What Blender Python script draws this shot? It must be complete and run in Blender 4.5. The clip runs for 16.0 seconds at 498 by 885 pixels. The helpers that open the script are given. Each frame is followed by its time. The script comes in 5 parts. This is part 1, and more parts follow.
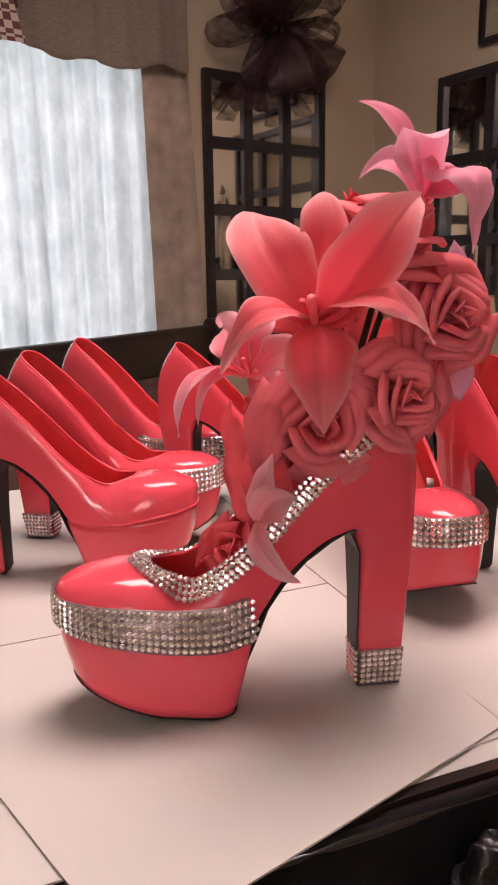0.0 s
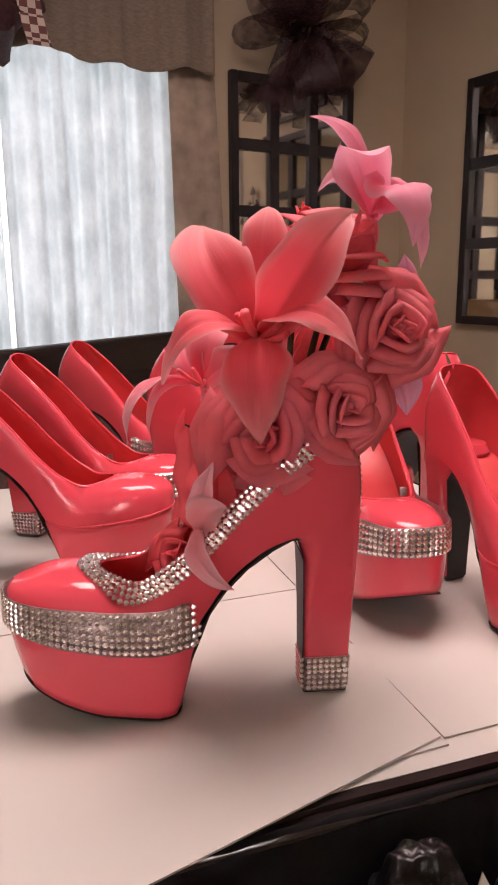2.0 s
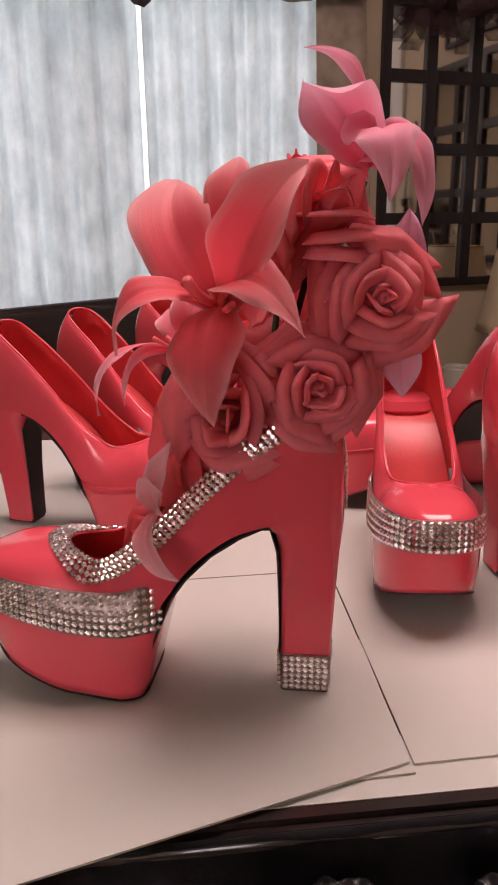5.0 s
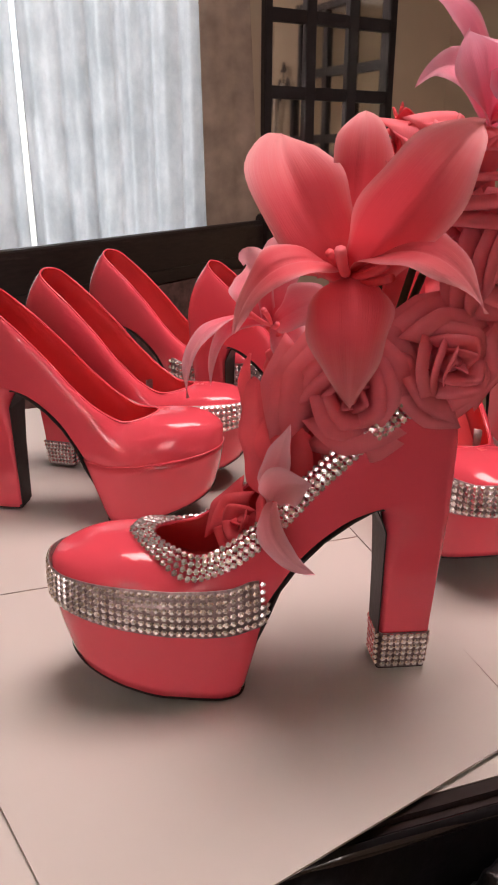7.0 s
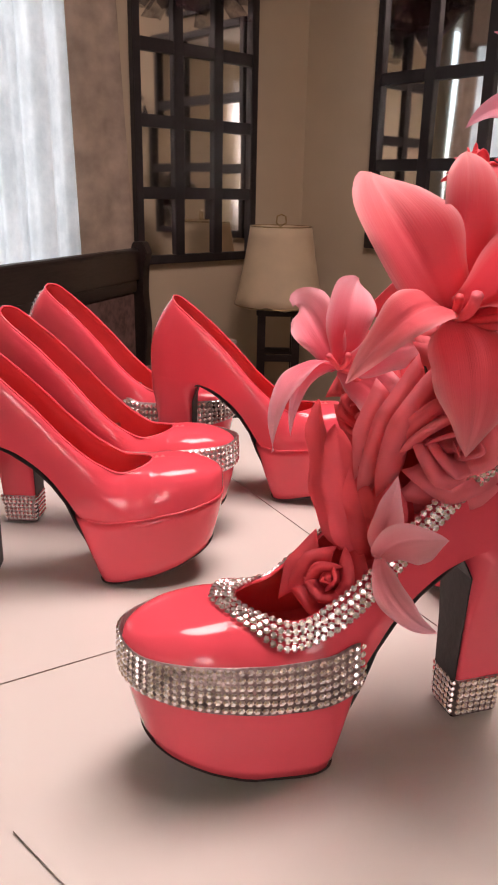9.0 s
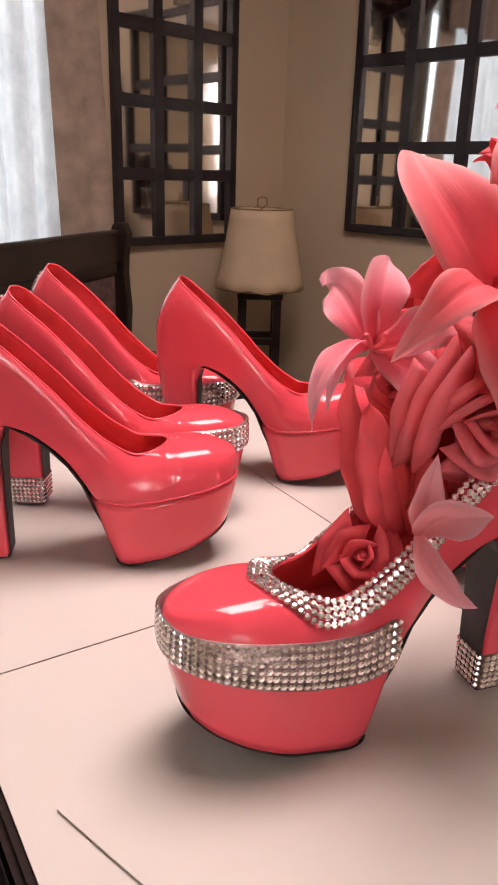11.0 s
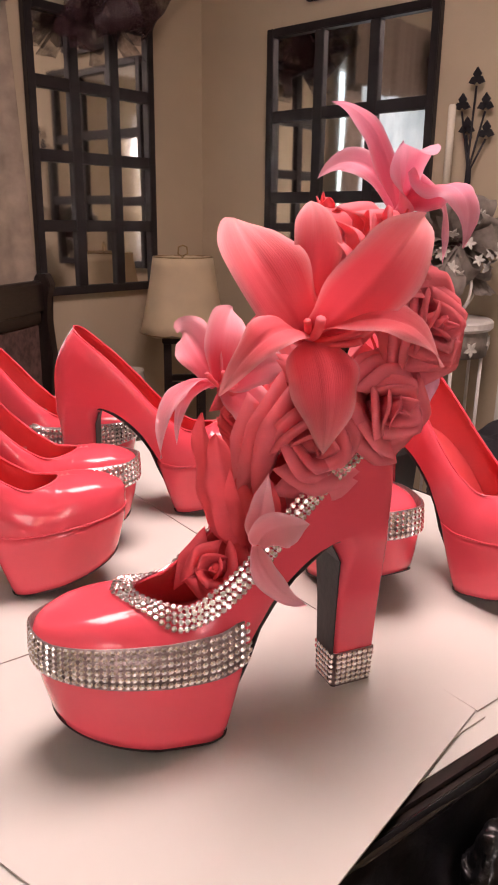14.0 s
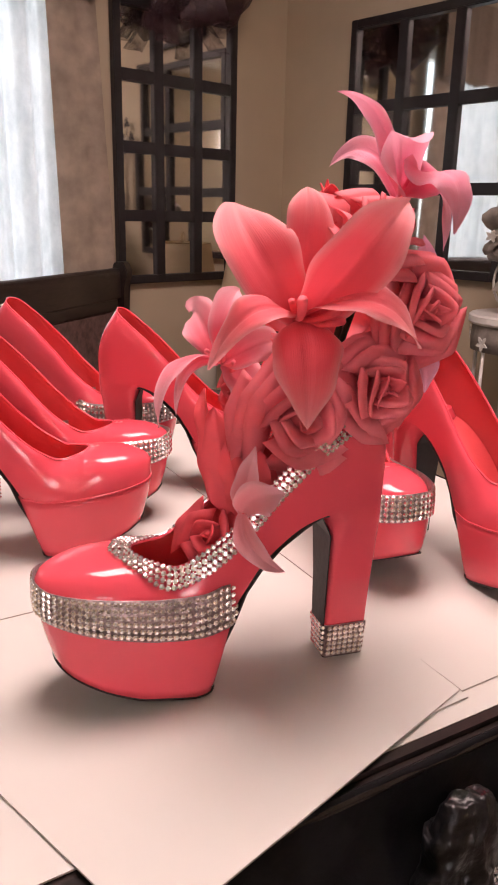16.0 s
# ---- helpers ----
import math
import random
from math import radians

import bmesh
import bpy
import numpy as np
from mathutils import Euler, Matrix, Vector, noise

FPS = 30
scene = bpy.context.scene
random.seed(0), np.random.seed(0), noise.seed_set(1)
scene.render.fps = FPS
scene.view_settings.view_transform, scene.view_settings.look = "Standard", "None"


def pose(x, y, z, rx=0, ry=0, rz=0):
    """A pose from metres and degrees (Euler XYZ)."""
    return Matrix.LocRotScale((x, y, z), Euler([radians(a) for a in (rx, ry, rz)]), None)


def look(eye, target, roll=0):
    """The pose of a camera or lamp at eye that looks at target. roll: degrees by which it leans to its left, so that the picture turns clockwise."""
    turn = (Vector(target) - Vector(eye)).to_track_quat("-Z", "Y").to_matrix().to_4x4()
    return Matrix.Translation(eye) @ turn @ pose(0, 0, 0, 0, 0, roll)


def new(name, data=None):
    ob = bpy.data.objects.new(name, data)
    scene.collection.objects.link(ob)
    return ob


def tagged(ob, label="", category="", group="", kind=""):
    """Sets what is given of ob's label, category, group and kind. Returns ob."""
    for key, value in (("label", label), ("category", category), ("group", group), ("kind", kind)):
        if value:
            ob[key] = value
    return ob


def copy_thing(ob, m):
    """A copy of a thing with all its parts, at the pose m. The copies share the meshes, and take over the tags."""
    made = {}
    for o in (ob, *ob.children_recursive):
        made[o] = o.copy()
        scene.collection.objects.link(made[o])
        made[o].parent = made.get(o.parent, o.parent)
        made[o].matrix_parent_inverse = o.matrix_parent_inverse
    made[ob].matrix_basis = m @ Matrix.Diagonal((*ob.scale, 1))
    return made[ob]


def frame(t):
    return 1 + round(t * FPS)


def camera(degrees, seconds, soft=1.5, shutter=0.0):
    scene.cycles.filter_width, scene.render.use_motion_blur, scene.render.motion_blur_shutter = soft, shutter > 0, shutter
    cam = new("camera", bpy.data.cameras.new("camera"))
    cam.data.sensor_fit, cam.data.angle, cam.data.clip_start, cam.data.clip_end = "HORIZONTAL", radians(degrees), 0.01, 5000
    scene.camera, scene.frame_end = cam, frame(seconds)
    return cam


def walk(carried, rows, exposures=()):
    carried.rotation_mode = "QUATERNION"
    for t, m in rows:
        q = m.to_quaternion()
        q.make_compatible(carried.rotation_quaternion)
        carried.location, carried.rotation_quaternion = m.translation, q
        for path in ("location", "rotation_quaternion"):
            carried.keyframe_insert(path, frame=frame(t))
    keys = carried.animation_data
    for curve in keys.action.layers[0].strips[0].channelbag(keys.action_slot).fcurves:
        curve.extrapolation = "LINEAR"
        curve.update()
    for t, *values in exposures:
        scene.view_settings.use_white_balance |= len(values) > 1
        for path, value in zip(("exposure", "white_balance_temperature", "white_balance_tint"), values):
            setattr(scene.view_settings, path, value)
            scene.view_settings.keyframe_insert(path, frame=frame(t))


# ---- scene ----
cam = camera(36.9, 16.0, soft=2.0)
METRES, EYE, TILT, LEAN, TURN = 0.75, 1.03, 0.0, 0.0, 0.0
PATH = [
    (0, (0.01, 0.0, 1.027), (-0.058, 1.952, 0.597), -0.9),
    (0.5, (0.012, 0.0, 1.025), (-0.057, 1.951, 0.59), -0.8),
    (1, (0.027, 0.002, 1.023), (-0.015, 1.948, 0.563), -1.3),
    (1.5, (0.049, -0.006, 1.033), (-0.038, 1.946, 0.605), -0.6),
    (2, (0.069, -0.005, 1.035), (-0.096, 1.941, 0.603), -0.4),
    (2.5, (0.092, 0.005, 1.035), (-0.183, 1.934, 0.583), -0.9),
    (3, (0.122, 0.023, 1.035), (-0.25, 1.937, 0.592), -0.8),
    (3.2, (0.139, 0.033, 1.037), (-0.281, 1.935, 0.584), -0.8),
    (5.5, (0.179, 0.064, 1.05), (-0.413, 1.881, 0.46), -0.9),
    (6, (0.108, 0.052, 1.062), (-0.288, 1.914, 0.451), -0.2),
    (6.5, (0.039, 0.047, 1.058), (-0.194, 1.92, 0.396), -1.4),
    (7, (0.028, 0.067, 1.054), (-0.177, 1.927, 0.349), 0.1),
    (7.5, (0.016, 0.078, 1.06), (-0.099, 1.95, 0.366), 2.0),
    (8, (-0.031, 0.093, 1.067), (-0.04, 1.971, 0.38), 1.0),
    (8.5, (-0.067, 0.104, 1.065), (0.03, 1.981, 0.381), 1.2),
    (8.7, (-0.085, 0.1, 1.058), (0.078, 1.988, 0.418), 0.7),
    (10.8, (-0.132, 0.1, 1.058), (0.12, 1.965, 0.381), 1.9),
    (11, (-0.137, 0.102, 1.055), (0.131, 1.964, 0.376), 1.7),
    (11.5, (-0.143, 0.101, 1.051), (0.158, 1.955, 0.363), 0.9),
    (12, (-0.126, 0.095, 1.052), (0.204, 1.949, 0.379), 0.1),
    (12.5, (-0.1, 0.089, 1.053), (0.308, 1.927, 0.378), 0.2),
    (13, (-0.087, 0.085, 1.053), (0.331, 1.918, 0.372), 0.4),
    (13.5, (-0.081, 0.079, 1.058), (0.334, 1.923, 0.404), 0.5),
    (14, (-0.094, 0.037, 1.066), (0.328, 1.908, 0.497), 0.7),
    (14.5, (-0.09, 0.017, 1.06), (0.394, 1.876, 0.504), 0.0),
    (15, (-0.056, 0.003, 1.064), (0.324, 1.891, 0.525), -0.0),
    (15.5, (-0.029, -0.001, 1.065), (0.238, 1.899, 0.499), 0.8),
    (16, (-0.043, 0.001, 1.062), (0.163, 1.901, 0.473), 1.3),
]
walk(cam, [(t, look(eye, target, roll)) for t, eye, target, roll in PATH],
     [(0, 0.0), (1.5, 0.04), (2.5, -0.18), (3, -0.2), (5.5, -0.36), (7, -0.28), (8.5, 0.0), (11, 0.12), (12.5, 0.22), (16, 0.27)])

# ---- exposure, world, lights ----
world = bpy.data.worlds.new("sky")
scene.world = world
world.use_nodes = True
wn = world.node_tree
sky = wn.nodes.new("ShaderNodeTexSky")
sky.sky_type, sky.sun_disc = "NISHITA", False
sky.sun_elevation, sky.sun_rotation = radians(40), radians(20)
wn.links.new(sky.outputs[0], wn.nodes["Background"].inputs[0])
wn.nodes["Background"].inputs[1].default_value = 0.12

ROOM, TALL = 4.3, 2.42
# the room's own axes: x along the window wall, away from the corner; y along the mirror wall; z up
TH = radians(54)
RM = Matrix(((-math.sin(TH), math.cos(TH), 0, 0.438), (-math.cos(TH), -math.sin(TH), 0, 3.359), (0, 0, 1, 0), (0, 0, 0, 1)))
# the table's axes: x along its near edge, y along its side edge, from its near corner, z from its top
TA = radians(24)
TM = Matrix.Translation((-0.151, 0.255, 0.75)) @ Matrix.Rotation(TA, 4, "Z")


def area(name, m, sx, sy, power, colour):
    la = bpy.data.lights.new(name, "AREA")
    la.shape, la.size, la.size_y, la.energy, la.color = "RECTANGLE", sx, sy, power, colour
    ob = new(name, la)
    ob.matrix_world = m
    return ob


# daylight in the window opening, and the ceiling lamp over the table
area("window_daylight", RM @ pose(1.80, -0.16, 1.28, 90, 0, 0), 1.5, 1.1, 8.8, (0.94, 0.95, 0.98))
area("ceiling_lamp_light", pose(0.05, 0.62, 2.27, 0, 0, 24), 0.34, 0.34, 1.7, (1.0, 0.76, 0.72))
# ambient fill for the room: an added ceiling emitter, no fixture known there
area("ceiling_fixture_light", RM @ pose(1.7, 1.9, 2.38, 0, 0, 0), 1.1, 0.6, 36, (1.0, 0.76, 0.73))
# front fill, set in an unseen window added behind the camera
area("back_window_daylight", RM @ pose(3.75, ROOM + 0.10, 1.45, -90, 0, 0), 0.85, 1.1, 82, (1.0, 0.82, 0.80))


# ---- materials ----
def nodes_of(name):
    m = bpy.data.materials.new(name)
    m.use_nodes = True
    return m, m.node_tree, m.node_tree.nodes["Principled BSDF"]


def rgba(c):
    return (c[0], c[1], c[2], 1)


def mat(name, c, rough=0.5, metal=0.0, var=0.12, scale=12.0, bump=0.0, bscale=60.0, coat=0.0, sheen=0.0, stretch=None, trans=0.0, island=0.0, spec=0.5):
    m, nt, b = nodes_of(name)
    n, l = nt.nodes, nt.links
    tc = n.new("ShaderNodeTexCoord")
    mp = n.new("ShaderNodeMapping")
    l.new(tc.outputs["Object"], mp.inputs[0])
    if stretch:
        mp.inputs["Scale"].default_value = stretch
    tex = n.new("ShaderNodeTexNoise")
    tex.inputs["Scale"].default_value, tex.inputs["Detail"].default_value = scale, 5
    l.new(mp.outputs[0], tex.inputs["Vector"])
    ramp = n.new("ShaderNodeValToRGB")
    ramp.color_ramp.elements[0].position, ramp.color_ramp.elements[1].position = 0.3, 0.7
    ramp.color_ramp.elements[0].color = rgba([x * (1 - var) for x in c])
    ramp.color_ramp.elements[1].color = rgba([min(1, x * (1 + var)) for x in c])
    l.new(tex.outputs[0], ramp.inputs[0])
    out = ramp.outputs[0]
    if island:
        geo = n.new("ShaderNodeNewGeometry")
        hs = n.new("ShaderNodeHueSaturation")
        mr = n.new("ShaderNodeMapRange")
        mr.inputs[3].default_value, mr.inputs[4].default_value = 1 - island, 1 + island
        l.new(geo.outputs["Random Per Island"], mr.inputs[0])
        l.new(mr.outputs[0], hs.inputs["Value"])
        l.new(out, hs.inputs["Color"])
        out = hs.outputs[0]
    l.new(out, b.inputs["Base Color"])
    b.inputs["Roughness"].default_value, b.inputs["Metallic"].default_value = rough, metal
    b.inputs["Coat Weight"].default_value, b.inputs["Coat Roughness"].default_value = coat, 0.04
    b.inputs["Sheen Weight"].default_value = sheen
    b.inputs["Specular IOR Level"].default_value = spec
    if bump:
        t2 = n.new("ShaderNodeTexNoise")
        t2.inputs["Scale"].default_value, t2.inputs["Detail"].default_value = bscale, 6
        l.new(mp.outputs[0], t2.inputs["Vector"])
        bp = n.new("ShaderNodeBump")
        bp.inputs["Strength"].default_value, bp.inputs["Distance"].default_value = bump, 0.004
        l.new(t2.outputs[0], bp.inputs["Height"])
        l.new(bp.outputs[0], b.inputs["Normal"])
    if trans:
        # thin cloth or petal: part of the light comes through
        tr = n.new("ShaderNodeBsdfTranslucent")
        l.new(out, tr.inputs[0])
        mx = n.new("ShaderNodeMixShader")
        mx.inputs[0].default_value = trans
        l.new(b.outputs[0], mx.inputs[1])
        l.new(tr.outputs[0], mx.inputs[2])
        l.new(mx.outputs[0], n["Material Output"].inputs[0])
    return m


PATENT = mat("coral_patent", (0.80, 0.088, 0.126), 0.20, var=0.04, scale=9, coat=0.8, bump=0.010, bscale=14, spec=0.12)
LINING = mat("coral_lining", (0.70, 0.075, 0.085), 0.38, var=0.08, scale=30, bump=0.05, bscale=300)
BLACKSOLE = mat("black_sole", (0.02, 0.018, 0.018), 0.55, var=0.3, scale=40, bump=0.1, bscale=200)
GEM = mat("rhinestone", (0.95, 0.88, 0.88), 0.26, metal=1.0, var=0.1, scale=200, island=0.16)
SETTING = mat("stone_setting", (0.40, 0.31, 0.31), 0.35, metal=0.9, var=0.3, scale=400)
BOARD = mat("white_board", (0.62, 0.615, 0.575), 0.5, var=0.025, scale=6, bump=0.03, bscale=30, spec=0.3)
# board edges coloured darker: edge shading put in so the seams show
BOARDEDGE = mat("board_edge_shade", (0.55, 0.50, 0.47), 0.8, var=0.1, scale=60)
DARKWOOD = mat("dark_wood", (0.018, 0.011, 0.010), 0.28, var=0.5, scale=14, stretch=(2, 14, 14), bump=0.05, bscale=80, coat=0.4)
BLACKFRAME = mat("black_frame", (0.016, 0.012, 0.013), 0.45, var=0.4, scale=20, bump=0.08, bscale=120)
WALLPAINT = mat("beige_wall_paint", (0.50, 0.41, 0.29), 0.8, var=0.05, scale=3, bump=0.12, bscale=160)
CEIL = mat("ceiling_paint", (0.75, 0.72, 0.66), 0.9, var=0.04, scale=4, bump=0.15, bscale=90)
LACQUER = mat("black_lacquer", (0.022, 0.018, 0.020), 0.14, var=0.2, scale=30, coat=1.0, bump=0.02, bscale=40)
TRIM = mat("white_trim_paint", (0.68, 0.66, 0.62), 0.45, var=0.04, scale=6, bump=0.03, bscale=60)
FLOORM = mat("brown_carpet", (0.16, 0.12, 0.09), 0.95, var=0.25, scale=40, bump=0.5, bscale=350)
DRAPE = mat("damask_drape", (0.44, 0.355, 0.28), 0.75, var=0.22, scale=16, bump=0.25, bscale=45, trans=0.25)
VALANCE = mat("burlap_valance", (0.29, 0.23, 0.18), 0.9, var=0.15, scale=60, bump=0.4, bscale=500, trans=0.2, stretch=(1, 1, 3))
MESHDARK = mat("wine_deco_mesh", (0.075, 0.028, 0.034), 0.6, var=0.35, scale=80, bump=0.3, bscale=400)
UPHOL = mat("brown_damask_upholstery", (0.13, 0.072, 0.062), 0.8, var=0.45, scale=45, bump=0.3, bscale=120)
SHADE = mat("parchment_lampshade", (0.72, 0.58, 0.39), 0.8, var=0.05, scale=14, bump=0.1, bscale=90, trans=0.3)
WHITEMETAL = mat("white_enamel_metal", (0.75, 0.72, 0.68), 0.4, var=0.06, scale=30)
IRON = mat("black_iron", (0.02, 0.018, 0.022), 0.5, metal=0.4, var=0.3, scale=50)
WAX = mat("ivory_wax", (0.80, 0.74, 0.62), 0.5, var=0.04, scale=12, trans=0.15)
BAG = mat("black_plastic_bag", (0.006, 0.006, 0.007), 0.34, var=0.2, scale=30, bump=0.9, bscale=70, coat=0.1)
COVER = mat("black_table_cover", (0.006, 0.0055, 0.007), 0.6, var=0.3, scale=30, bump=0.2, bscale=120, spec=0.2)
GREYFELT = mat("grey_card", (0.24, 0.21, 0.21), 0.7, var=0.1, scale=30)
WINECLOTH = mat("wine_cloth", (0.07, 0.025, 0.025), 0.9, var=0.4, scale=60, bump=0.5, bscale=200)
DARKCLOTH = mat("dark_cloth", (0.02, 0.018, 0.022), 0.9, var=0.4, scale=30, bump=0.4, bscale=90)
GLASSJAR = mat("clouded_glass", (0.55, 0.50, 0.42), 0.15, var=0.06, scale=10)
BRASS = mat("aged_brass", (0.35, 0.25, 0.12), 0.35, metal=0.9, var=0.2, scale=40)
PICTURE = mat("picture_print", (0.35, 0.30, 0.22), 0.6, var=0.3, scale=12)
STEM = mat("dark_green_stem", (0.03, 0.05, 0.02), 0.6, var=0.2, scale=40)
FLORAL = mat("brown_floral_ribbon", (0.27, 0.235, 0.205), 0.85, var=0.3, scale=30, bump=0.2, bscale=200)
RIBBONWHITE = mat("white_blossom_print", (0.62, 0.59, 0.54), 0.85, var=0.1, scale=60)

def mirror_glass():
    m, nt, b = nodes_of("mirror_glass")
    b.inputs["Base Color"].default_value = (0.86, 0.85, 0.83, 1)
    b.inputs["Metallic"].default_value, b.inputs["Roughness"].default_value = 1.0, 0.045
    return m


MIRROR = mirror_glass()


def sheer_cloth():
    m, nt, b = nodes_of("white_sheer")
    n, l = nt.nodes, nt.links
    tc = n.new("ShaderNodeTexCoord")
    tex = n.new("ShaderNodeTexNoise")
    tex.inputs["Scale"].default_value, tex.inputs["Detail"].default_value = 9, 8
    tex.inputs["Roughness"].default_value = 0.7
    mp = n.new("ShaderNodeMapping")
    mp.inputs["Scale"].default_value = (1.6, 1.0, 0.9)
    l.new(tc.outputs["Object"], mp.inputs[0])
    l.new(mp.outputs[0], tex.inputs["Vector"])
    ramp = n.new("ShaderNodeValToRGB")
    ramp.color_ramp.elements[0].position, ramp.color_ramp.elements[1].position = 0.35, 0.62
    ramp.color_ramp.elements[0].color, ramp.color_ramp.elements[1].color = (0.74, 0.76, 0.77, 1), (0.93, 0.935, 0.94, 1)
    l.new(tex.outputs[0], ramp.inputs[0])
    l.new(ramp.outputs[0], b.inputs["Base Color"])
    b.inputs["Roughness"].default_value = 0.9
    tr = n.new("ShaderNodeBsdfTranslucent")
    l.new(ramp.outputs[0], tr.inputs[0])
    mx = n.new("ShaderNodeMixShader")
    mx.inputs[0].default_value = 0.7
    l.new(b.outputs[0], mx.inputs[1])
    l.new(tr.outputs[0], mx.inputs[2])
    l.new(mx.outputs[0], n["Material Output"].inputs[0])
    return m


SHEER = sheer_cloth()


def petal_mat(name, inner, outer, power=1.6):
    """Silk petal: colour runs from the throat to a paler rim, by the u coordinate along the petal and the distance from its rib."""
    m, nt, b = nodes_of(name)
    n, l = nt.nodes, nt.links
    uv = n.new("ShaderNodeUVMap")
    sp = n.new("ShaderNodeSeparateXYZ")
    l.new(uv.outputs[0], sp.inputs[0])
    noi = n.new("ShaderNodeTexNoise")
    noi.inputs["Scale"].default_value = 17
    mp = n.new("ShaderNodeMapping")
    mp.inputs["Scale"].default_value = (0.10, 1.6, 1.0)
    l.new(uv.outputs[0], mp.inputs[0])
    l.new(mp.outputs[0], noi.inputs["Vector"])
    a = n.new("ShaderNodeMath")
    a.operation = "POWER"
    a.inputs[1].default_value = power * 1.7
    l.new(sp.outputs[0], a.inputs[0])
    e = n.new("ShaderNodeMath")
    e.operation = "POWER"
    e.inputs[1].default_value = 5.0
    l.new(sp.outputs[1], e.inputs[0])
    s = n.new("ShaderNodeMath")
    s.operation = "MULTIPLY_ADD"
    s.inputs[1].default_value = 0.75
    l.new(e.outputs[0], s.inputs[0])
    l.new(a.outputs[0], s.inputs[2])
    t = n.new("ShaderNodeMath")
    t.operation = "MULTIPLY_ADD"
    t.inputs[1].default_value = 0.22
    l.new(noi.outputs[0], t.inputs[0])
    l.new(s.outputs[0], t.inputs[2])
    ramp = n.new("ShaderNodeValToRGB")
    ramp.color_ramp.elements[0].position, ramp.color_ramp.elements[0].color = 0.30, rgba(inner)
    ramp.color_ramp.elements[1].position, ramp.color_ramp.elements[1].color = 1.0, rgba(outer)
    l.new(t.outputs[0], ramp.inputs[0])
    l.new(ramp.outputs[0], b.inputs["Base Color"])
    b.inputs["Roughness"].default_value = 0.6
    b.inputs["Sheen Weight"].default_value = 0.2
    bp = n.new("ShaderNodeBump")
    bp.inputs["Strength"].default_value, bp.inputs["Distance"].default_value = 0.22, 0.002
    l.new(noi.outputs[0], bp.inputs["Height"])
    l.new(bp.outputs[0], b.inputs["Normal"])
    tr = n.new("ShaderNodeBsdfTranslucent")
    l.new(ramp.outputs[0], tr.inputs[0])
    mx = n.new("ShaderNodeMixShader")
    mx.inputs[0].default_value = 0.32
    l.new(b.outputs[0], mx.inputs[1])
    l.new(tr.outputs[0], mx.inputs[2])
    l.new(mx.outputs[0], n["Material Output"].inputs[0])
    return m


LILY = petal_mat("coral_lily_petal", (0.84, 0.090, 0.125), (0.89, 0.36, 0.39), 1.9)
PINKLILY = petal_mat("pink_lily_petal", (0.86, 0.14, 0.21), (0.90, 0.46, 0.54), 0.9)
TOPPINK = petal_mat("orchid_pink_petal", (0.86, 0.17, 0.29), (0.88, 0.44, 0.57), 0.8)
PALEPINK = petal_mat("pale_pink_petal", (0.84, 0.30, 0.34), (0.86, 0.46, 0.52), 0.8)
LAVENDER = petal_mat("lavender_pink_petal", (0.70, 0.24, 0.30), (0.72, 0.36, 0.52), 0.9)
ROSE = mat("coral_foam_rose", (0.94, 0.25, 0.30), 0.6, var=0.06, scale=40, bump=0.06, bscale=400, trans=0.4)
ROSEDEEP = mat("deep_red_silk", (0.88, 0.11, 0.14), 0.6, var=0.1, scale=40, trans=0.2)


# ---- mesh helpers ----
def mesh_from(name, verts, faces, material, smooth=True):
    me = bpy.data.meshes.new(name)
    me.from_pydata([tuple(v) for v in verts], [], faces)
    me.materials.append(material)
    if smooth:
        me.polygons.foreach_set("use_smooth", [True] * len(me.polygons))
    me.update()
    return me


def thing(name, label, category, m=None, group="", kind=""):
    ob = new(name)
    if m is not None:
        ob.matrix_world = m
    return tagged(ob, label, category, group, kind)


def hang(name, me, parent, label=""):
    ob = new(name, me)
    ob.parent = parent
    if label:
        ob["label"] = label
    return ob


def part(name, bm, material, parent, label="", smooth=False, bevel=0.0):
    if bevel:
        bmesh.ops.bevel(bm, geom=bm.edges[:], offset=bevel, segments=2, affect="EDGES")
    me = bpy.data.meshes.new(name)
    bm.to_mesh(me)
    bm.free()
    me.materials.append(material)
    if smooth:
        me.polygons.foreach_set("use_smooth", [True] * len(me.polygons))
    return hang(name, me, parent, label)


def solo(name, bm, material, m, label="", category="", kind="structure", smooth=False, bevel=0.0):
    ob = part(name, bm, material, None, label, smooth, bevel)
    ob.matrix_world = m
    return tagged(ob, label, category, "", kind)


def box(x0, y0, z0, x1, y1, z1, bm=None):
    bm = bm or bmesh.new()
    v = [bm.verts.new(p) for p in ((x0, y0, z0), (x1, y0, z0), (x1, y1, z0), (x0, y1, z0), (x0, y0, z1), (x1, y0, z1), (x1, y1, z1), (x0, y1, z1))]
    for f in ((3, 2, 1, 0), (4, 5, 6, 7), (0, 1, 5, 4), (1, 2, 6, 5), (2, 3, 7, 6), (3, 0, 4, 7)):
        bm.faces.new([v[i] for i in f])
    return bm


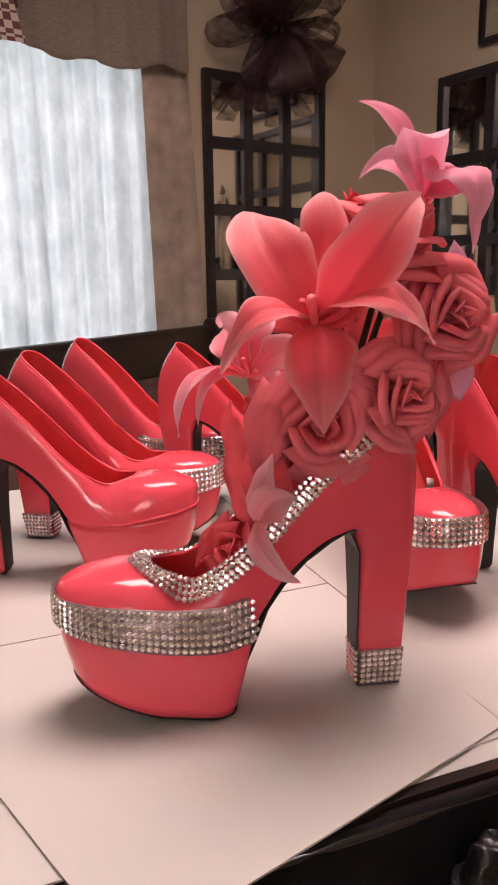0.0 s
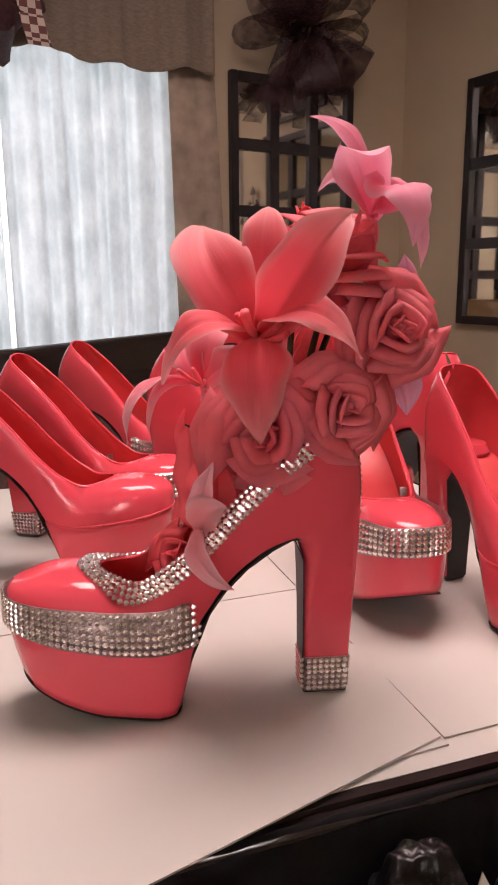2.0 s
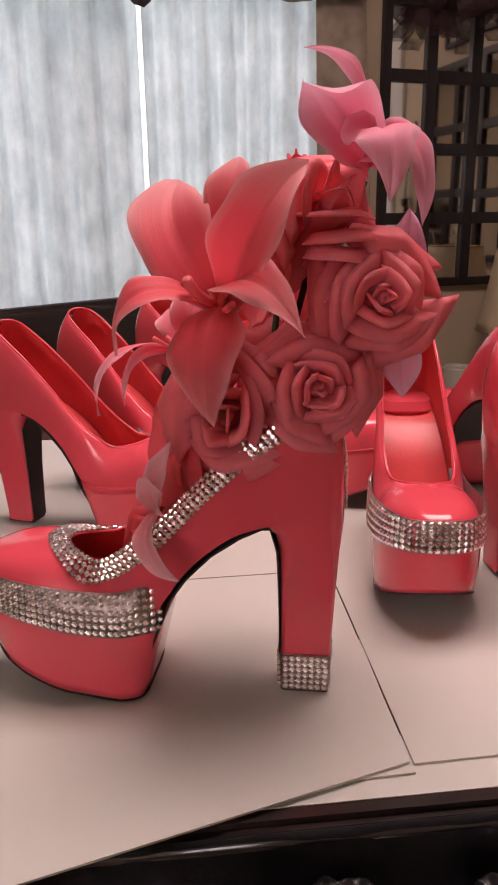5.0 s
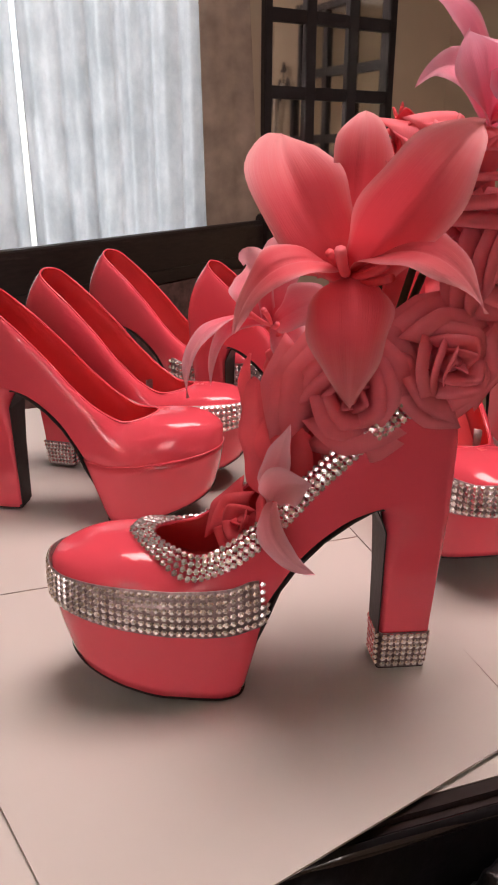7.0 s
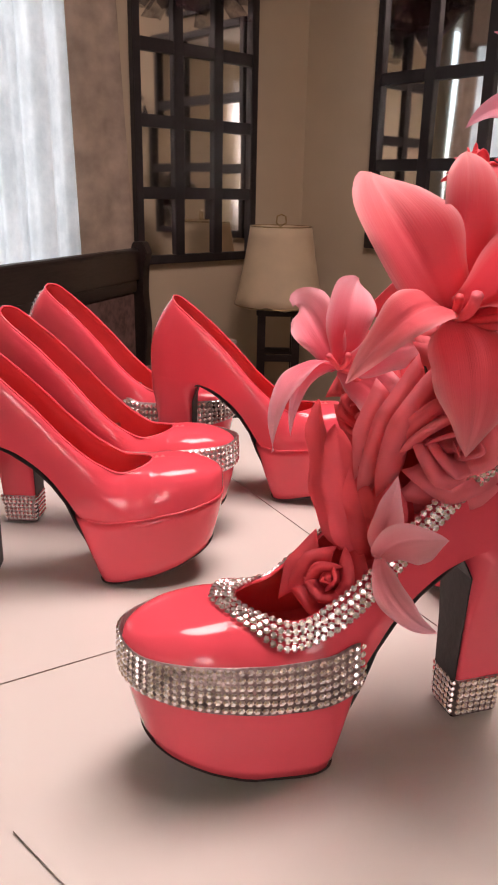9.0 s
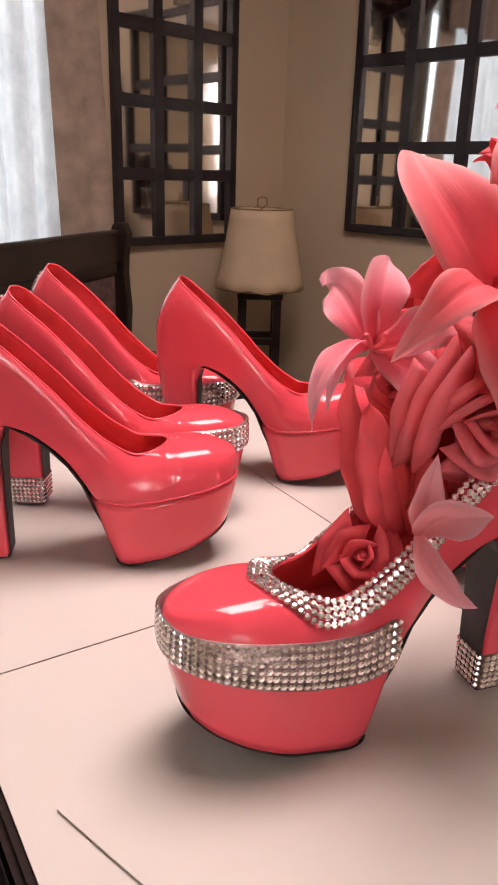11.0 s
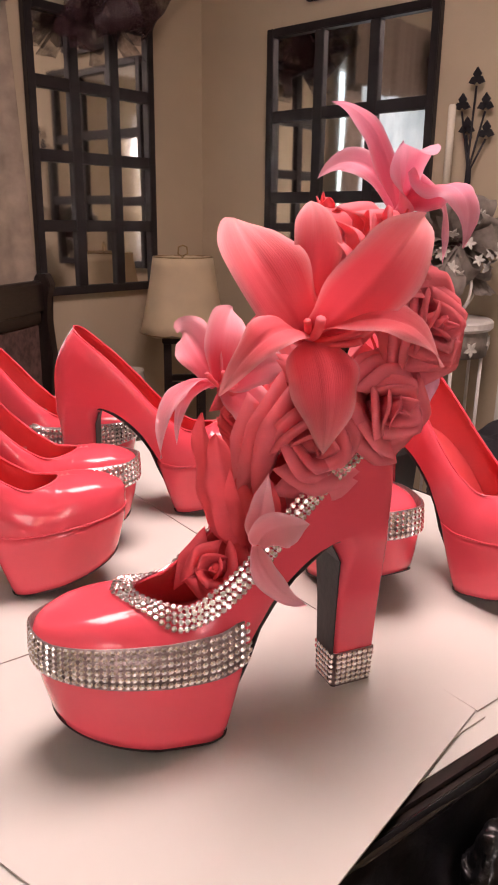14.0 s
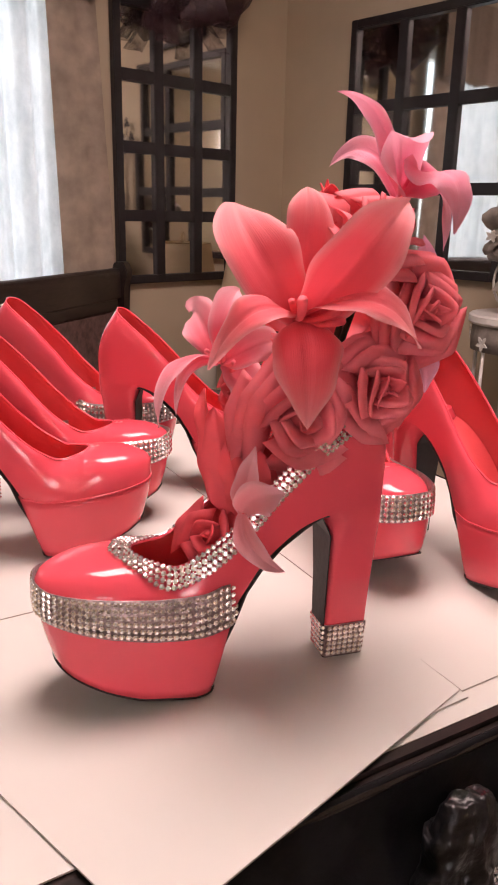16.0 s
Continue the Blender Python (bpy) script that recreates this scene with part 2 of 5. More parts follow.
def tube(points, radius, sides=8, bm=None, taper=None):
    """A round bar along points."""
    bm = bm or bmesh.new()
    pts = [Vector(p) for p in points]
    rings = []
    for i, p in enumerate(pts):
        d = (pts[min(i + 1, len(pts) - 1)] - pts[max(i - 1, 0)]).normalized()
        a = d.orthogonal().normalized() if i == 0 else (a - d * a.dot(d)).normalized()
        b = d.cross(a)
        r = radius if taper is None else radius * (1 + (taper - 1) * i / (len(pts) - 1))
        rings.append([bm.verts.new(p + r * (math.cos(2 * math.pi * k / sides) * a + math.sin(2 * math.pi * k / sides) * b)) for k in range(sides)])
    for r0, r1 in zip(rings, rings[1:]):
        for k in range(sides):
            bm.faces.new((r0[k], r0[(k + 1) % sides], r1[(k + 1) % sides], r1[k]))
    bm.faces.new(rings[0][::-1])
    bm.faces.new(rings[-1])
    return bm


def lathe(profile, sides=32, bm=None, squash=1.0):
    """A turned solid from (radius, height) pairs."""
    bm = bm or bmesh.new()
    rings = [[bm.verts.new((r * math.cos(2 * math.pi * k / sides), squash * r * math.sin(2 * math.pi * k / sides), z)) for k in range(sides)] for r, z in profile]
    for r0, r1 in zip(rings, rings[1:]):
        for k in range(sides):
            bm.faces.new((r0[k], r0[(k + 1) % sides], r1[(k + 1) % sides], r1[k]))
    return bm


def lerp(x, xs, ys):
    return float(np.interp(x, xs, ys))


def smooth_curve(xs, ys):
    """A smooth interpolation through a few values (monotone cubic)."""
    xs, ys = np.array(xs, float), np.array(ys, float)
    h, d = np.diff(xs), np.diff(ys) / np.diff(xs)
    m = np.zeros(len(xs))
    m[0], m[-1] = d[0], d[-1]
    for i in range(1, len(xs) - 1):
        m[i] = 0 if d[i - 1] * d[i] <= 0 else 2 * d[i - 1] * d[i] / (d[i - 1] + d[i])

    def at(x):
        i = int(np.clip(np.searchsorted(xs, x) - 1, 0, len(xs) - 2))
        t = float(np.clip((x - xs[i]) / h[i], 0, 1))
        return float((2 * t**3 - 3 * t**2 + 1) * ys[i] + (t**3 - 2 * t**2 + t) * h[i] * m[i] + (3 * t**2 - 2 * t**3) * ys[i + 1] + (t**3 - t**2) * h[i] * m[i + 1])
    return at


# ---- the room ----
W0, W1, Z0, Z1 = 1.02, 2.62, 0.66, 1.86      # window opening
bm = box(-0.12, -0.12, 0, W0, 0, TALL)
box(W1, -0.12, 0, ROOM + 0.12, 0, TALL, bm)
box(W0, -0.12, 0, W1, 0, Z0, bm)
box(W0, -0.12, Z1, W1, 0, TALL, bm)
solo("wall_window", bm, WALLPAINT, RM, "beige painted wall round the window", "wall")
D0, D1, DZ = 1.52, 2.32, 2.03
bm = box(-0.12, 0.0, 0, 0, D0, TALL)
box(-0.12, D1, 0, 0, ROOM, TALL, bm)
box(-0.12, D0, DZ, 0, D1, TALL, bm)
solo("wall_mirror", bm, WALLPAINT, RM, "beige painted wall with a doorway", "wall")
B0, B1 = 3.30, 4.20                           # opening for the added fill window behind the camera
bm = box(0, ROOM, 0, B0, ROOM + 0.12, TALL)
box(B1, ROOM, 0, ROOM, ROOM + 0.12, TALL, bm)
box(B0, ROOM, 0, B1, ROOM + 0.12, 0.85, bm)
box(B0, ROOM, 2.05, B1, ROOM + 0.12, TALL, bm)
solo("wall_back", bm, WALLPAINT, RM, "plain beige painted wall round the added fill window", "wall")
# unseen window, added to carry the front fill light
win2 = thing("window_2", "white framed window with a middle mullion, unseen, added for front fill light", "window", RM, kind="structure")
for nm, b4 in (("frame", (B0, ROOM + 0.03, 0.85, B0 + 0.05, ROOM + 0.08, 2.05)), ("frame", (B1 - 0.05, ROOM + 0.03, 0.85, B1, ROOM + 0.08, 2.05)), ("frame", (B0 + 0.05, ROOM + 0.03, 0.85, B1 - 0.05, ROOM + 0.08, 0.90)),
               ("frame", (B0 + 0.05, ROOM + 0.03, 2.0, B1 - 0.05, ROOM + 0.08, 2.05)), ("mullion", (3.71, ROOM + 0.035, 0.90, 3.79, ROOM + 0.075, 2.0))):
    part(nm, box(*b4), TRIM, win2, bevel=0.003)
solo("wall_side", box(ROOM, 0, 0, ROOM + 0.12, ROOM, TALL), WALLPAINT, RM, "plain beige painted wall", "wall")
solo("floor", box(-0.12, -0.12, -0.1, ROOM + 0.12, ROOM + 0.12, 0), FLOORM, RM, "brown carpet floor", "floor")
solo("ceiling", box(-0.12, -0.12, TALL, ROOM + 0.12, ROOM + 0.12, TALL + 0.1), CEIL, RM, "off-white painted ceiling", "ceiling")
bm = box(0.014, 0.0, 0, ROOM, 0.014, 0.1)
solo("baseboard", bm, TRIM, RM, "white painted baseboard", "baseboard")
bm = box(0, 0.014, 0, 0.014, D0 - 0.08, 0.1)
solo("baseboard", bm, TRIM, RM, "white painted baseboard", "baseboard")

# doorway casing and closed door in the mirror wall
casing = thing("door_1", "white painted door in a white casing", "door", RM, kind="structure")
bm = box(0, D0 - 0.13, 0, 0.022, D0, DZ + 0.1)
part("casing", bm, TRIM, casing, bevel=0.004)
part("casing", box(0, D1, 0, 0.022, D1 + 0.13, DZ + 0.1), TRIM, casing, bevel=0.004)
part("casing", box(0, D0, DZ, 0.022, D1, DZ + 0.1), TRIM, casing, bevel=0.004)
leaf = part("door_leaf", box(-0.07, D0 + 0.004, 0.008, -0.03, D1 - 0.004, DZ - 0.004), TRIM, casing, bevel=0.002)
for y0, y1 in ((D0 + 0.1, D0 + 0.36), (D0 + 0.44, D1 - 0.1)):
    for z0, z1 in ((0.25, 0.9), (1.05, 1.85)):
        part("panel", box(-0.03, y0, z0, -0.022, y1, z1), TRIM, leaf, bevel=0.003)
bm = lathe([(0.0, 0), (0.012, 0), (0.01, 0.03), (0.026, 0.045), (0.028, 0.06), (0.018, 0.07), (0, 0.072)], 16)
bmesh.ops.transform(bm, matrix=pose(-0.03, D0 + 0.06, 0.98, 0, 90, 0), verts=bm.verts)
part("door_knob", bm, BRASS, leaf, "aged brass knob", True)

# window: frame, mullions, panes
win = thing("window_1", "white framed window behind sheer curtains", "window", RM, kind="structure")
for nm, b4 in (("frame", (W0, -0.09, Z0, W0 + 0.05, -0.04, Z1)), ("frame", (W1 - 0.05, -0.09, Z0, W1, -0.04, Z1)), ("frame", (W0 + 0.05, -0.09, Z0, W1 - 0.05, -0.04, Z0 + 0.05)),
               ("frame", (W0 + 0.05, -0.09, Z1 - 0.05, W1 - 0.05, -0.04, Z1)), ("mullion", (1.79, -0.085, Z0 + 0.05, 1.84, -0.045, Z1 - 0.05)), ("sill", (W0 - 0.04, 0.0, Z0 - 0.03, W1 + 0.04, 0.05, Z0))):
    part(nm, box(*b4), TRIM, win, bevel=0.003)


def glass_mat():
    m, nt, b = nodes_of("window_glass")
    b.inputs["Transmission Weight"].default_value, b.inputs["Roughness"].default_value, b.inputs["IOR"].default_value = 1.0, 0.0, 1.05
    b.inputs["Base Color"].default_value = (0.96, 0.98, 0.98, 1)
    return m


GLASS = glass_mat()
for x0, x1 in ((W0 + 0.05, 1.79), (1.84, W1 - 0.05)):
    p = part("pane", box(x0, -0.068, Z0 + 0.05, x1, -0.062, Z1 - 0.05), GLASS, win)
    p.visible_shadow = False


def drapery(name, x0, x1, z0, z1, y, folds, depth, material, label, category, wav=None, seed=1, nx=160, nz=26, lean=None):
    """Hanging cloth in soft folds, in room axes; wav(x): how far the hem drops."""
    rnd = random.Random(seed)
    ph = [rnd.uniform(0, 6.28) for _ in range(6)]
    vs, fs = [], []
    for j in range(nz + 1):
        t = j / nz
        for i in range(nx + 1):
            s = i / nx
            x = x0 + (x1 - x0) * s
            hem = wav(x) if wav else 0
            z = z1 - (z1 - z0 + hem) * t
            a = 2 * math.pi * folds * s
            d = math.sin(a + ph[0] + 0.5 * math.sin(a * 0.31 + ph[1])) * 0.6 + math.sin(a * 0.53 + ph[2] + 0.3 * t) * 0.4 + 0.25 * math.sin(a * 2.3 + ph[3] + t)
            if lean:
                x += lean(s, t)
            vs.append((x, y + depth * d * (0.65 + 0.35 * t), z))
    for j in range(nz):
        for i in range(nx):
            k = j * (nx + 1) + i
            fs.append((k, k + 1, k + nx + 2, k + nx + 1))
    th = thing(name, label, category, RM)
    ob = hang("cloth", mesh_from("cloth", vs, fs, material), th)
    so = ob.modifiers.new("thickness", "SOLIDIFY")
    so.thickness = 0.0015
    part("hem", tube([Vector(v) for v in vs[nz * (nx + 1):]], 0.0026, 5), material, th, smooth=True)
    return th


drapery("sheer_curtain", 0.99, 1.665, 0.62, 1.92, 0.045, 7, 0.034, SHEER, "white crinkled sheer curtain lit by the window", "curtain", seed=3)
drapery("sheer_curtain", 1.675, 2.75, 0.62, 1.92, 0.045, 11, 0.034, SHEER, "white crinkled sheer curtain lit by the window", "curtain", seed=5)
drapery("drape", 0.925, 1.085, 0.45, 1.98, 0.085, 1.3, 0.010, DRAPE, "brown damask side drape beside the sheer curtain", "curtain", seed=8, nx=60, lean=lambda s, t: -0.05 * t * (1 - s) + 0.035 * (1 - t))
drapery("drape", 2.62, 2.85, 0.45, 1.98, 0.085, 2.5, 0.018, DRAPE, "brown damask side drape beside the sheer curtain", "curtain", seed=9, nx=60)
drapery("valance", 0.965, 2.9, 1.695, 2.05, 0.13, 15, 0.014, VALANCE, "brown burlap valance with a wavy gathered hem", "valance", wav=lambda x: 0.011 * math.sin(x * 11.0) + 0.008 * math.sin(x * 27 + 1), seed=12, nx=240)
# sheer before the added window, softens its fill light
drapery("sheer_curtain", B0 - 0.1, B1 + 0.08, 0.6, 2.12, ROOM - 0.06, 14, 0.014, SHEER, "white sheer curtain over the added fill window", "curtain", seed=15)
rod = thing("curtain_rod", "dark metal curtain rod over the window", "curtain rod", RM)
part("rod", tube([(0.9, 0.085, 2.0), (2.95, 0.085, 2.0)], 0.011, 12), IRON, rod, smooth=True)
for x in (1.0, 2.85):
    part("bracket", box(x - 0.01, 0.0, 1.985, x + 0.01, 0.085, 1.995), IRON, rod)


# ---- window-pane mirrors ----
def pane_mirror(m, w, h, cols, rows, label):
    """Black frame with bars over mirror panes, in a plane x-z, front towards -y."""
    th = thing("pane_mirror", label, "mirror", m)
    fw, bw = 0.030, 0.040
    for x0, z0, x1, z1 in ((0, 0, fw, h), (w - fw, 0, w, h), (fw, 0, w - fw, fw), (fw, h - fw, w - fw, h)):
        part("frame", box(x0, -0.03, z0, x1, -0.002, z1), BLACKFRAME, th, bevel=0.003)
    cw, ch = (w - 2 * fw - (cols - 1) * bw) / cols, (h - 2 * fw - (rows - 1) * bw) / rows
    for c in range(1, cols):
        x = fw + c * cw + (c - 1) * bw
        part("bar", box(x, -0.026, fw, x + bw, -0.004, h - fw), BLACKFRAME, th, bevel=0.002)
    for r in range(1, rows):
        z = fw + r * ch + (r - 1) * bw
        for c in range(cols):
            x = fw + c * (cw + bw)
            part("bar", box(x, -0.025, z, x + cw, -0.004, z + bw), BLACKFRAME, th, bevel=0.002)
    rnd = random.Random(int(w * 1000))
    for r in range(rows):
        for c in range(cols):
            x, z = fw + c * (cw + bw), fw + r * (ch + bw)
            bm = box(-cw / 2 - 0.002, -0.002, -ch / 2 - 0.002, cw / 2 + 0.002, 0.002, ch / 2 + 0.002)
            tilt = pose(x + cw / 2, -0.009, z + ch / 2, rnd.uniform(-0.5, 0.5), 0, rnd.uniform(-0.5, 0.5))
            bmesh.ops.transform(bm, matrix=tilt, verts=bm.verts)
            part("pane", bm, MIRROR, th, "mirror pane")
    return th


# first on the window wall (seen from the room x runs leftwards, so it is turned about)
pane_mirror(RM @ pose(0.845, 0.004, 0.797, 0, 0, 180), 0.555, 0.958, 3, 4, "black framed window-pane mirror with twelve mirror panes")
pane_mirror(RM @ pose(0.004, 0.375, 0.853, 0, 0, 90), 0.71, 0.892, 3, 3, "wide black framed window-pane mirror with nine panes")


# ---- table and boards ----
TX, TY = 0.66, 0.745
table = thing("dining_table", "black wooden dining table covered with white boards", "table", TM @ Matrix.Translation((0, 0, -0.75)))
part("tabletop", box(0, 0, 0.7215, TX, TY, 0.7455), DARKWOOD, table, bevel=0.004)
part("edge_moulding", tube([(0.002, -0.001, 0.737), (TX - 0.002, -0.001, 0.737)], 0.0045, 12), LACQUER, table, "glossy rounded table edge", smooth=True)
for x0, y0, x1, y1 in ((0.16, 0.14, TX - 0.16, 0.16), (0.16, TY - 0.16, TX - 0.16, TY - 0.14), (0.14, 0.16, 0.16, TY - 0.16), (TX - 0.16, 0.16, TX - 0.14, TY - 0.16)):
    part("apron", box(x0, y0, 0.64, x1, y1, 0.7215), DARKWOOD, table, bevel=0.002)
for x in (0.12, TX - 0.18):
    for y in (0.13, TY - 0.19):
        part("leg", box(x, y, 0, x + 0.06, y + 0.06, 0.7215), DARKWOOD, table, bevel=0.004)


def cover_side(m, length, drop, seed, name="cover_side"):
    """A side of the black plastic table cover: hangs from the table edge in creased folds, bulging outwards."""
    nx, nz = 150, 60
    vs, fs = [], []
    off = Vector((seed * 5.3, seed, 2.0 * seed))
    for j in range(nz + 1):
        t = j / nz
        for i in range(nx + 1):
            x = length * i / nx
            p = Vector((x * 11, 0, t * drop * 9))
            k = (1 - 2 * abs(noise.noise(p + off))) + 0.5 * (1 - 2 * abs(noise.noise(p * 2.6 + off)))
            y = -0.0035 - 0.006 * t - 0.013 * min(1.0, t * 5) * max(0.0, 0.4 + k)
            vs.append((x, y, -0.006 - drop * t))
    for j in range(nz):
        for i in range(nx):
            a = j * (nx + 1) + i
            fs.append((a, a + nx + 1, a + nx + 2, a + 1))
    ob = new(name, mesh_from(name, vs, fs, COVER))
    ob.parent = cover
    ob.matrix_basis = m
    so = ob.modifiers.new("thickness", "SOLIDIFY")
    so.thickness = 0.0006
    return ob


cover = thing("table_cover", "creased black plastic cover hanging round the table", "table cover", TM)
cover_side(pose(0, 0, 0), TX, 0.42, 3)
cover_side(pose(0, TY, 0, 0, 0, -90), TY, 0.42, 5)
cover_side(pose(TX, 0, 0, 0, 0, 90), TY, 0.42, 7)
cover_side(pose(TX, TY, 0, 0, 0, 180), TX, 0.42, 9)


def board(poly, z, thick, label):
    """A sheet of white board on the table, from its outline in world x, y."""
    bm = bmesh.new()
    lo = [bm.verts.new((x, y, z)) for x, y in poly]
    hi = [bm.verts.new((x, y, z + thick)) for x, y in poly]
    bm.faces.new(lo[::-1])
    bm.faces.new(hi)
    for i in range(len(poly)):
        j = (i + 1) % len(poly)
        bm.faces.new((lo[i], lo[j], hi[j], hi[i]))
    bmesh.ops.recalc_face_normals(bm, faces=bm.faces)
    me = bpy.data.meshes.new("white_board")
    bm.to_mesh(me)
    bm.free()
    me.materials.append(BOARD)
    me.materials.append(BOARDEDGE)
    for p in me.polygons:
        p.material_index = 0 if abs(p.normal.z) > 0.5 else 1
    return tagged(new("white_board", me), label, "board", "white boards on the table")


def tw(x, y):
    p = TM @ Vector((x, y, 0))
    return (p.x, p.y)


board([tw(0.20, 0.011), tw(TX - 0.012, 0.013), tw(TX - 0.012, 0.06), tw(0.20, 0.06)], 0.7457, 0.0006, "white card strip along the table edge")
board([tw(0.008, 0.016), tw(0.3495, 0.026), tw(0.3535, 0.2785), tw(0.008, 0.2735)], 0.7466, 0.0014, "white card board covering the black table")
board([tw(0.008, 0.275), tw(0.3535, 0.2800), tw(0.362, TY - 0.008), tw(0.008, TY - 0.008)], 0.7466, 0.0014, "white card board covering the far part of the table")
board([tw(0.3508, 0.033), tw(TX - 0.010, 0.040), tw(TX - 0.008, TY - 0.008), tw(0.3634, TY - 0.008), tw(0.3548, 0.28)], 0.7466, 0.0014, "white card board beside the decorated shoe")
board([(0.1535, 0.4262), (-0.053, 0.256), (-0.186, 0.403), (-0.02, 0.535), (0.105, 0.545)], 0.7487, 0.0014, "white board under the decorated shoe, hanging over the table edge")
TOP = 0.7502


# ---- shoes ----
# local axes: x to the toe from the heel's front, y to the wearer's left, z up from the table
HALF = smooth_curve([-0.0465, -0.044, -0.038, -0.025, 0.0, 0.03, 0.055, 0.08, 0.11, 0.14, 0.160, 0.176, 0.187, 0.194, 0.1975, 0.199], [0.0, 0.0105, 0.0175, 0.0232, 0.0262, 0.0280, 0.0305, 0.0350, 0.0392, 0.0400, 0.0375, 0.0318, 0.0245, 0.0165, 0.0095, 0.0])
SEAT = smooth_curve([-0.047, 0.0, 0.01, 0.025, 0.042, 0.057, 0.068, 0.080, 0.10, 0.15, 0.20], [0.128, 0.122, 0.120, 0.115, 0.104, 0.090, 0.075, 0.060, 0.056, 0.062, 0.070])
TOPL = smooth_curve([-0.047, -0.03, -0.01, 0.015, 0.044, 0.07, 0.095, 0.115, 0.130, 0.138, 0.150, 0.170, 0.185, 0.195, 0.199], [0.205, 0.199, 0.190, 0.175, 0.149, 0.122, 0.102, 0.0935, 0.0955, 0.0975, 0.0985, 0.0975, 0.0940, 0.0900, 0.0850])
OPEN = smooth_curve([-0.0465, -0.042, -0.03, -0.01, 0.02, 0.05, 0.08, 0.10, 0.118, 0.130, 0.136, 0.1385], [0.0, 0.012, 0.0205, 0.0235, 0.0250, 0.0265, 0.0285, 0.0275, 0.0225, 0.0145, 0.0075, 0.0])
THROAT = 0.1385


def lean_fwd(s, z):
    """The counter leans forwards towards its top."""
    k = max(0.0, (z - 0.145) / 0.05)
    return 0.018 * k * k * max(0.0, min(1.0, (0.03 - s) / 0.076))


def upper_point(s, q, side, inset=0.0):
    """A point of the upper's skin: q 0 at the sole edge, 1 at the top line or ridge."""
    w, b, t = max(HALF(s) - inset, 0), SEAT(s), TOPL(s)
    o = max(OPEN(s) - inset, 0) if s < THROAT else 0.0
    a = q * math.pi / 2
    c = math.cos(a) ** (0.80 + (0.56 - 0.80) * min(1.0, max(0.0, (s - 0.10) / 0.05)))
    near = w * c + o * q ** 5
    k = min(1.0, max(0.0, (s - 0.085) / 0.035))
    k = k * k * (3 - 2 * k)
    y = (o + (w - o) * c) * (1 - k) + near * k + 0.0025 * math.sin(math.pi * q) * min(1.0, max(0.0, (0.13 - s) / 0.06))
    z = b + (t - b) * math.sin(a) ** (0.95 - 0.25 * min(1.0, max(0.0, (s - 0.15) / 0.045)))
    return Vector((s + lean_fwd(s, z), side * y, z))


def stations():
    a = [-0.0465 + 0.06 * (1 - math.cos(math.pi / 2 * i / 12)) for i in range(12)]
    c = list(np.linspace(a[-1] + 0.004, 0.126, 34))
    d = list(np.linspace(0.1285, THROAT, 9))
    e = [THROAT + (0.199 - THROAT) * math.sin(math.pi / 2 * i / 18) for i in range(1, 19)]
    return a + c + d + e


ST = stations()
NQ = 14


def skin(inset, flip, s_max=9.9, drop=0.0):
    vs, fs = [], []
    ss = [s for s in ST if s <= s_max]
    for s in ss:
        for side in (1, -1):
            for j in range(NQ + 1):
                p = upper_point(s, j / NQ, side, inset)
                p.z -= drop * j / NQ
                vs.append(p)
    row = 2 * (NQ + 1)
    for i in range(len(ss) - 1):
        for k in (0, 1):
            for j in range(NQ):
                a = i * row + k * (NQ + 1) + j
                f = (a, a + row, a + row + 1, a + 1)
                fs.append(f if (k == 0) != flip else f[::-1])
    return vs, fs


def plat_outline(z01):
    """Platform outline at height fraction z01 (0 bottom, 1 top): list of (x, y), round from the back centre."""
    back, front = 0.0915 - 0.0205 * z01, 0.190 + 0.0090 * z01
    wid = 0.0380 + 0.0030 * z01
    pts = []
    n = 72
    for i in range(n):
        a = 2 * math.pi * i / n
        cx, cy = -math.cos(a), math.sin(a)
        # blunt back, rounded toe
        if cx < 0:
            ex = 0.30
            x, y = -abs(cx) ** ex, math.copysign(abs(cy) ** 0.36, cy)
        else:
            x, y = abs(cx) ** 0.95, math.copysign(abs(cy) ** 0.82, cy)
        mid = back + (front - back) * 0.44
        px = mid + x * ((mid - back) if x < 0 else (front - mid))
        py = wid * y * (1 - 0.10 * max(0.0, -x))
        pts.append((px, py))
    return pts


def plat_floor(x):
    return lerp(x, [0.09, 0.105, 0.12, 0.14, 0.16, 0.178, 0.192], [0.0012, 0.0012, 0.004, 0.0095, 0.0165, 0.024, 0.031])


def plat_point(i, z01):
    """Point of the platform's wall: i the outline index (may be fractional), z01 height fraction."""
    pts = plat_outline(min(z01, 1.0))
    k = int(math.floor(i)) % len(pts)
    f = i - math.floor(i)
    x0, y0 = pts[k]
    x1, y1 = pts[(k + 1) % len(pts)]
    x, y = x0 + (x1 - x0) * f, y0 + (y1 - y0) * f
    lo, hi = plat_floor(x), SEAT(max(x, 0.085)) + 0.001
    over = max(0.0, z01 - 1.0)
    bulge = 0.0012 * math.sin(math.pi * min(z01, 1.0)) - 0.004 * over * over
    return Vector((x + bulge * (1 if x > 0.15 else 0), y * (1 + bulge / 0.04), lo + (hi - lo) * z01))


def loft(rings, closed=True, caps=True):
    vs = [p for r in rings for p in r]
    n = len(rings[0])
    fs = []
    for i in range(len(rings) - 1):
        for k in range(n if closed else n - 1):
            fs.append((i * n + k, i * n + (k + 1) % n, (i + 1) * n + (k + 1) % n, (i + 1) * n + k))
    if caps:
        fs.append(tuple(range(n))[::-1])
        fs.append(tuple(range((len(rings) - 1) * n, len(rings) * n)))
    return vs, fs


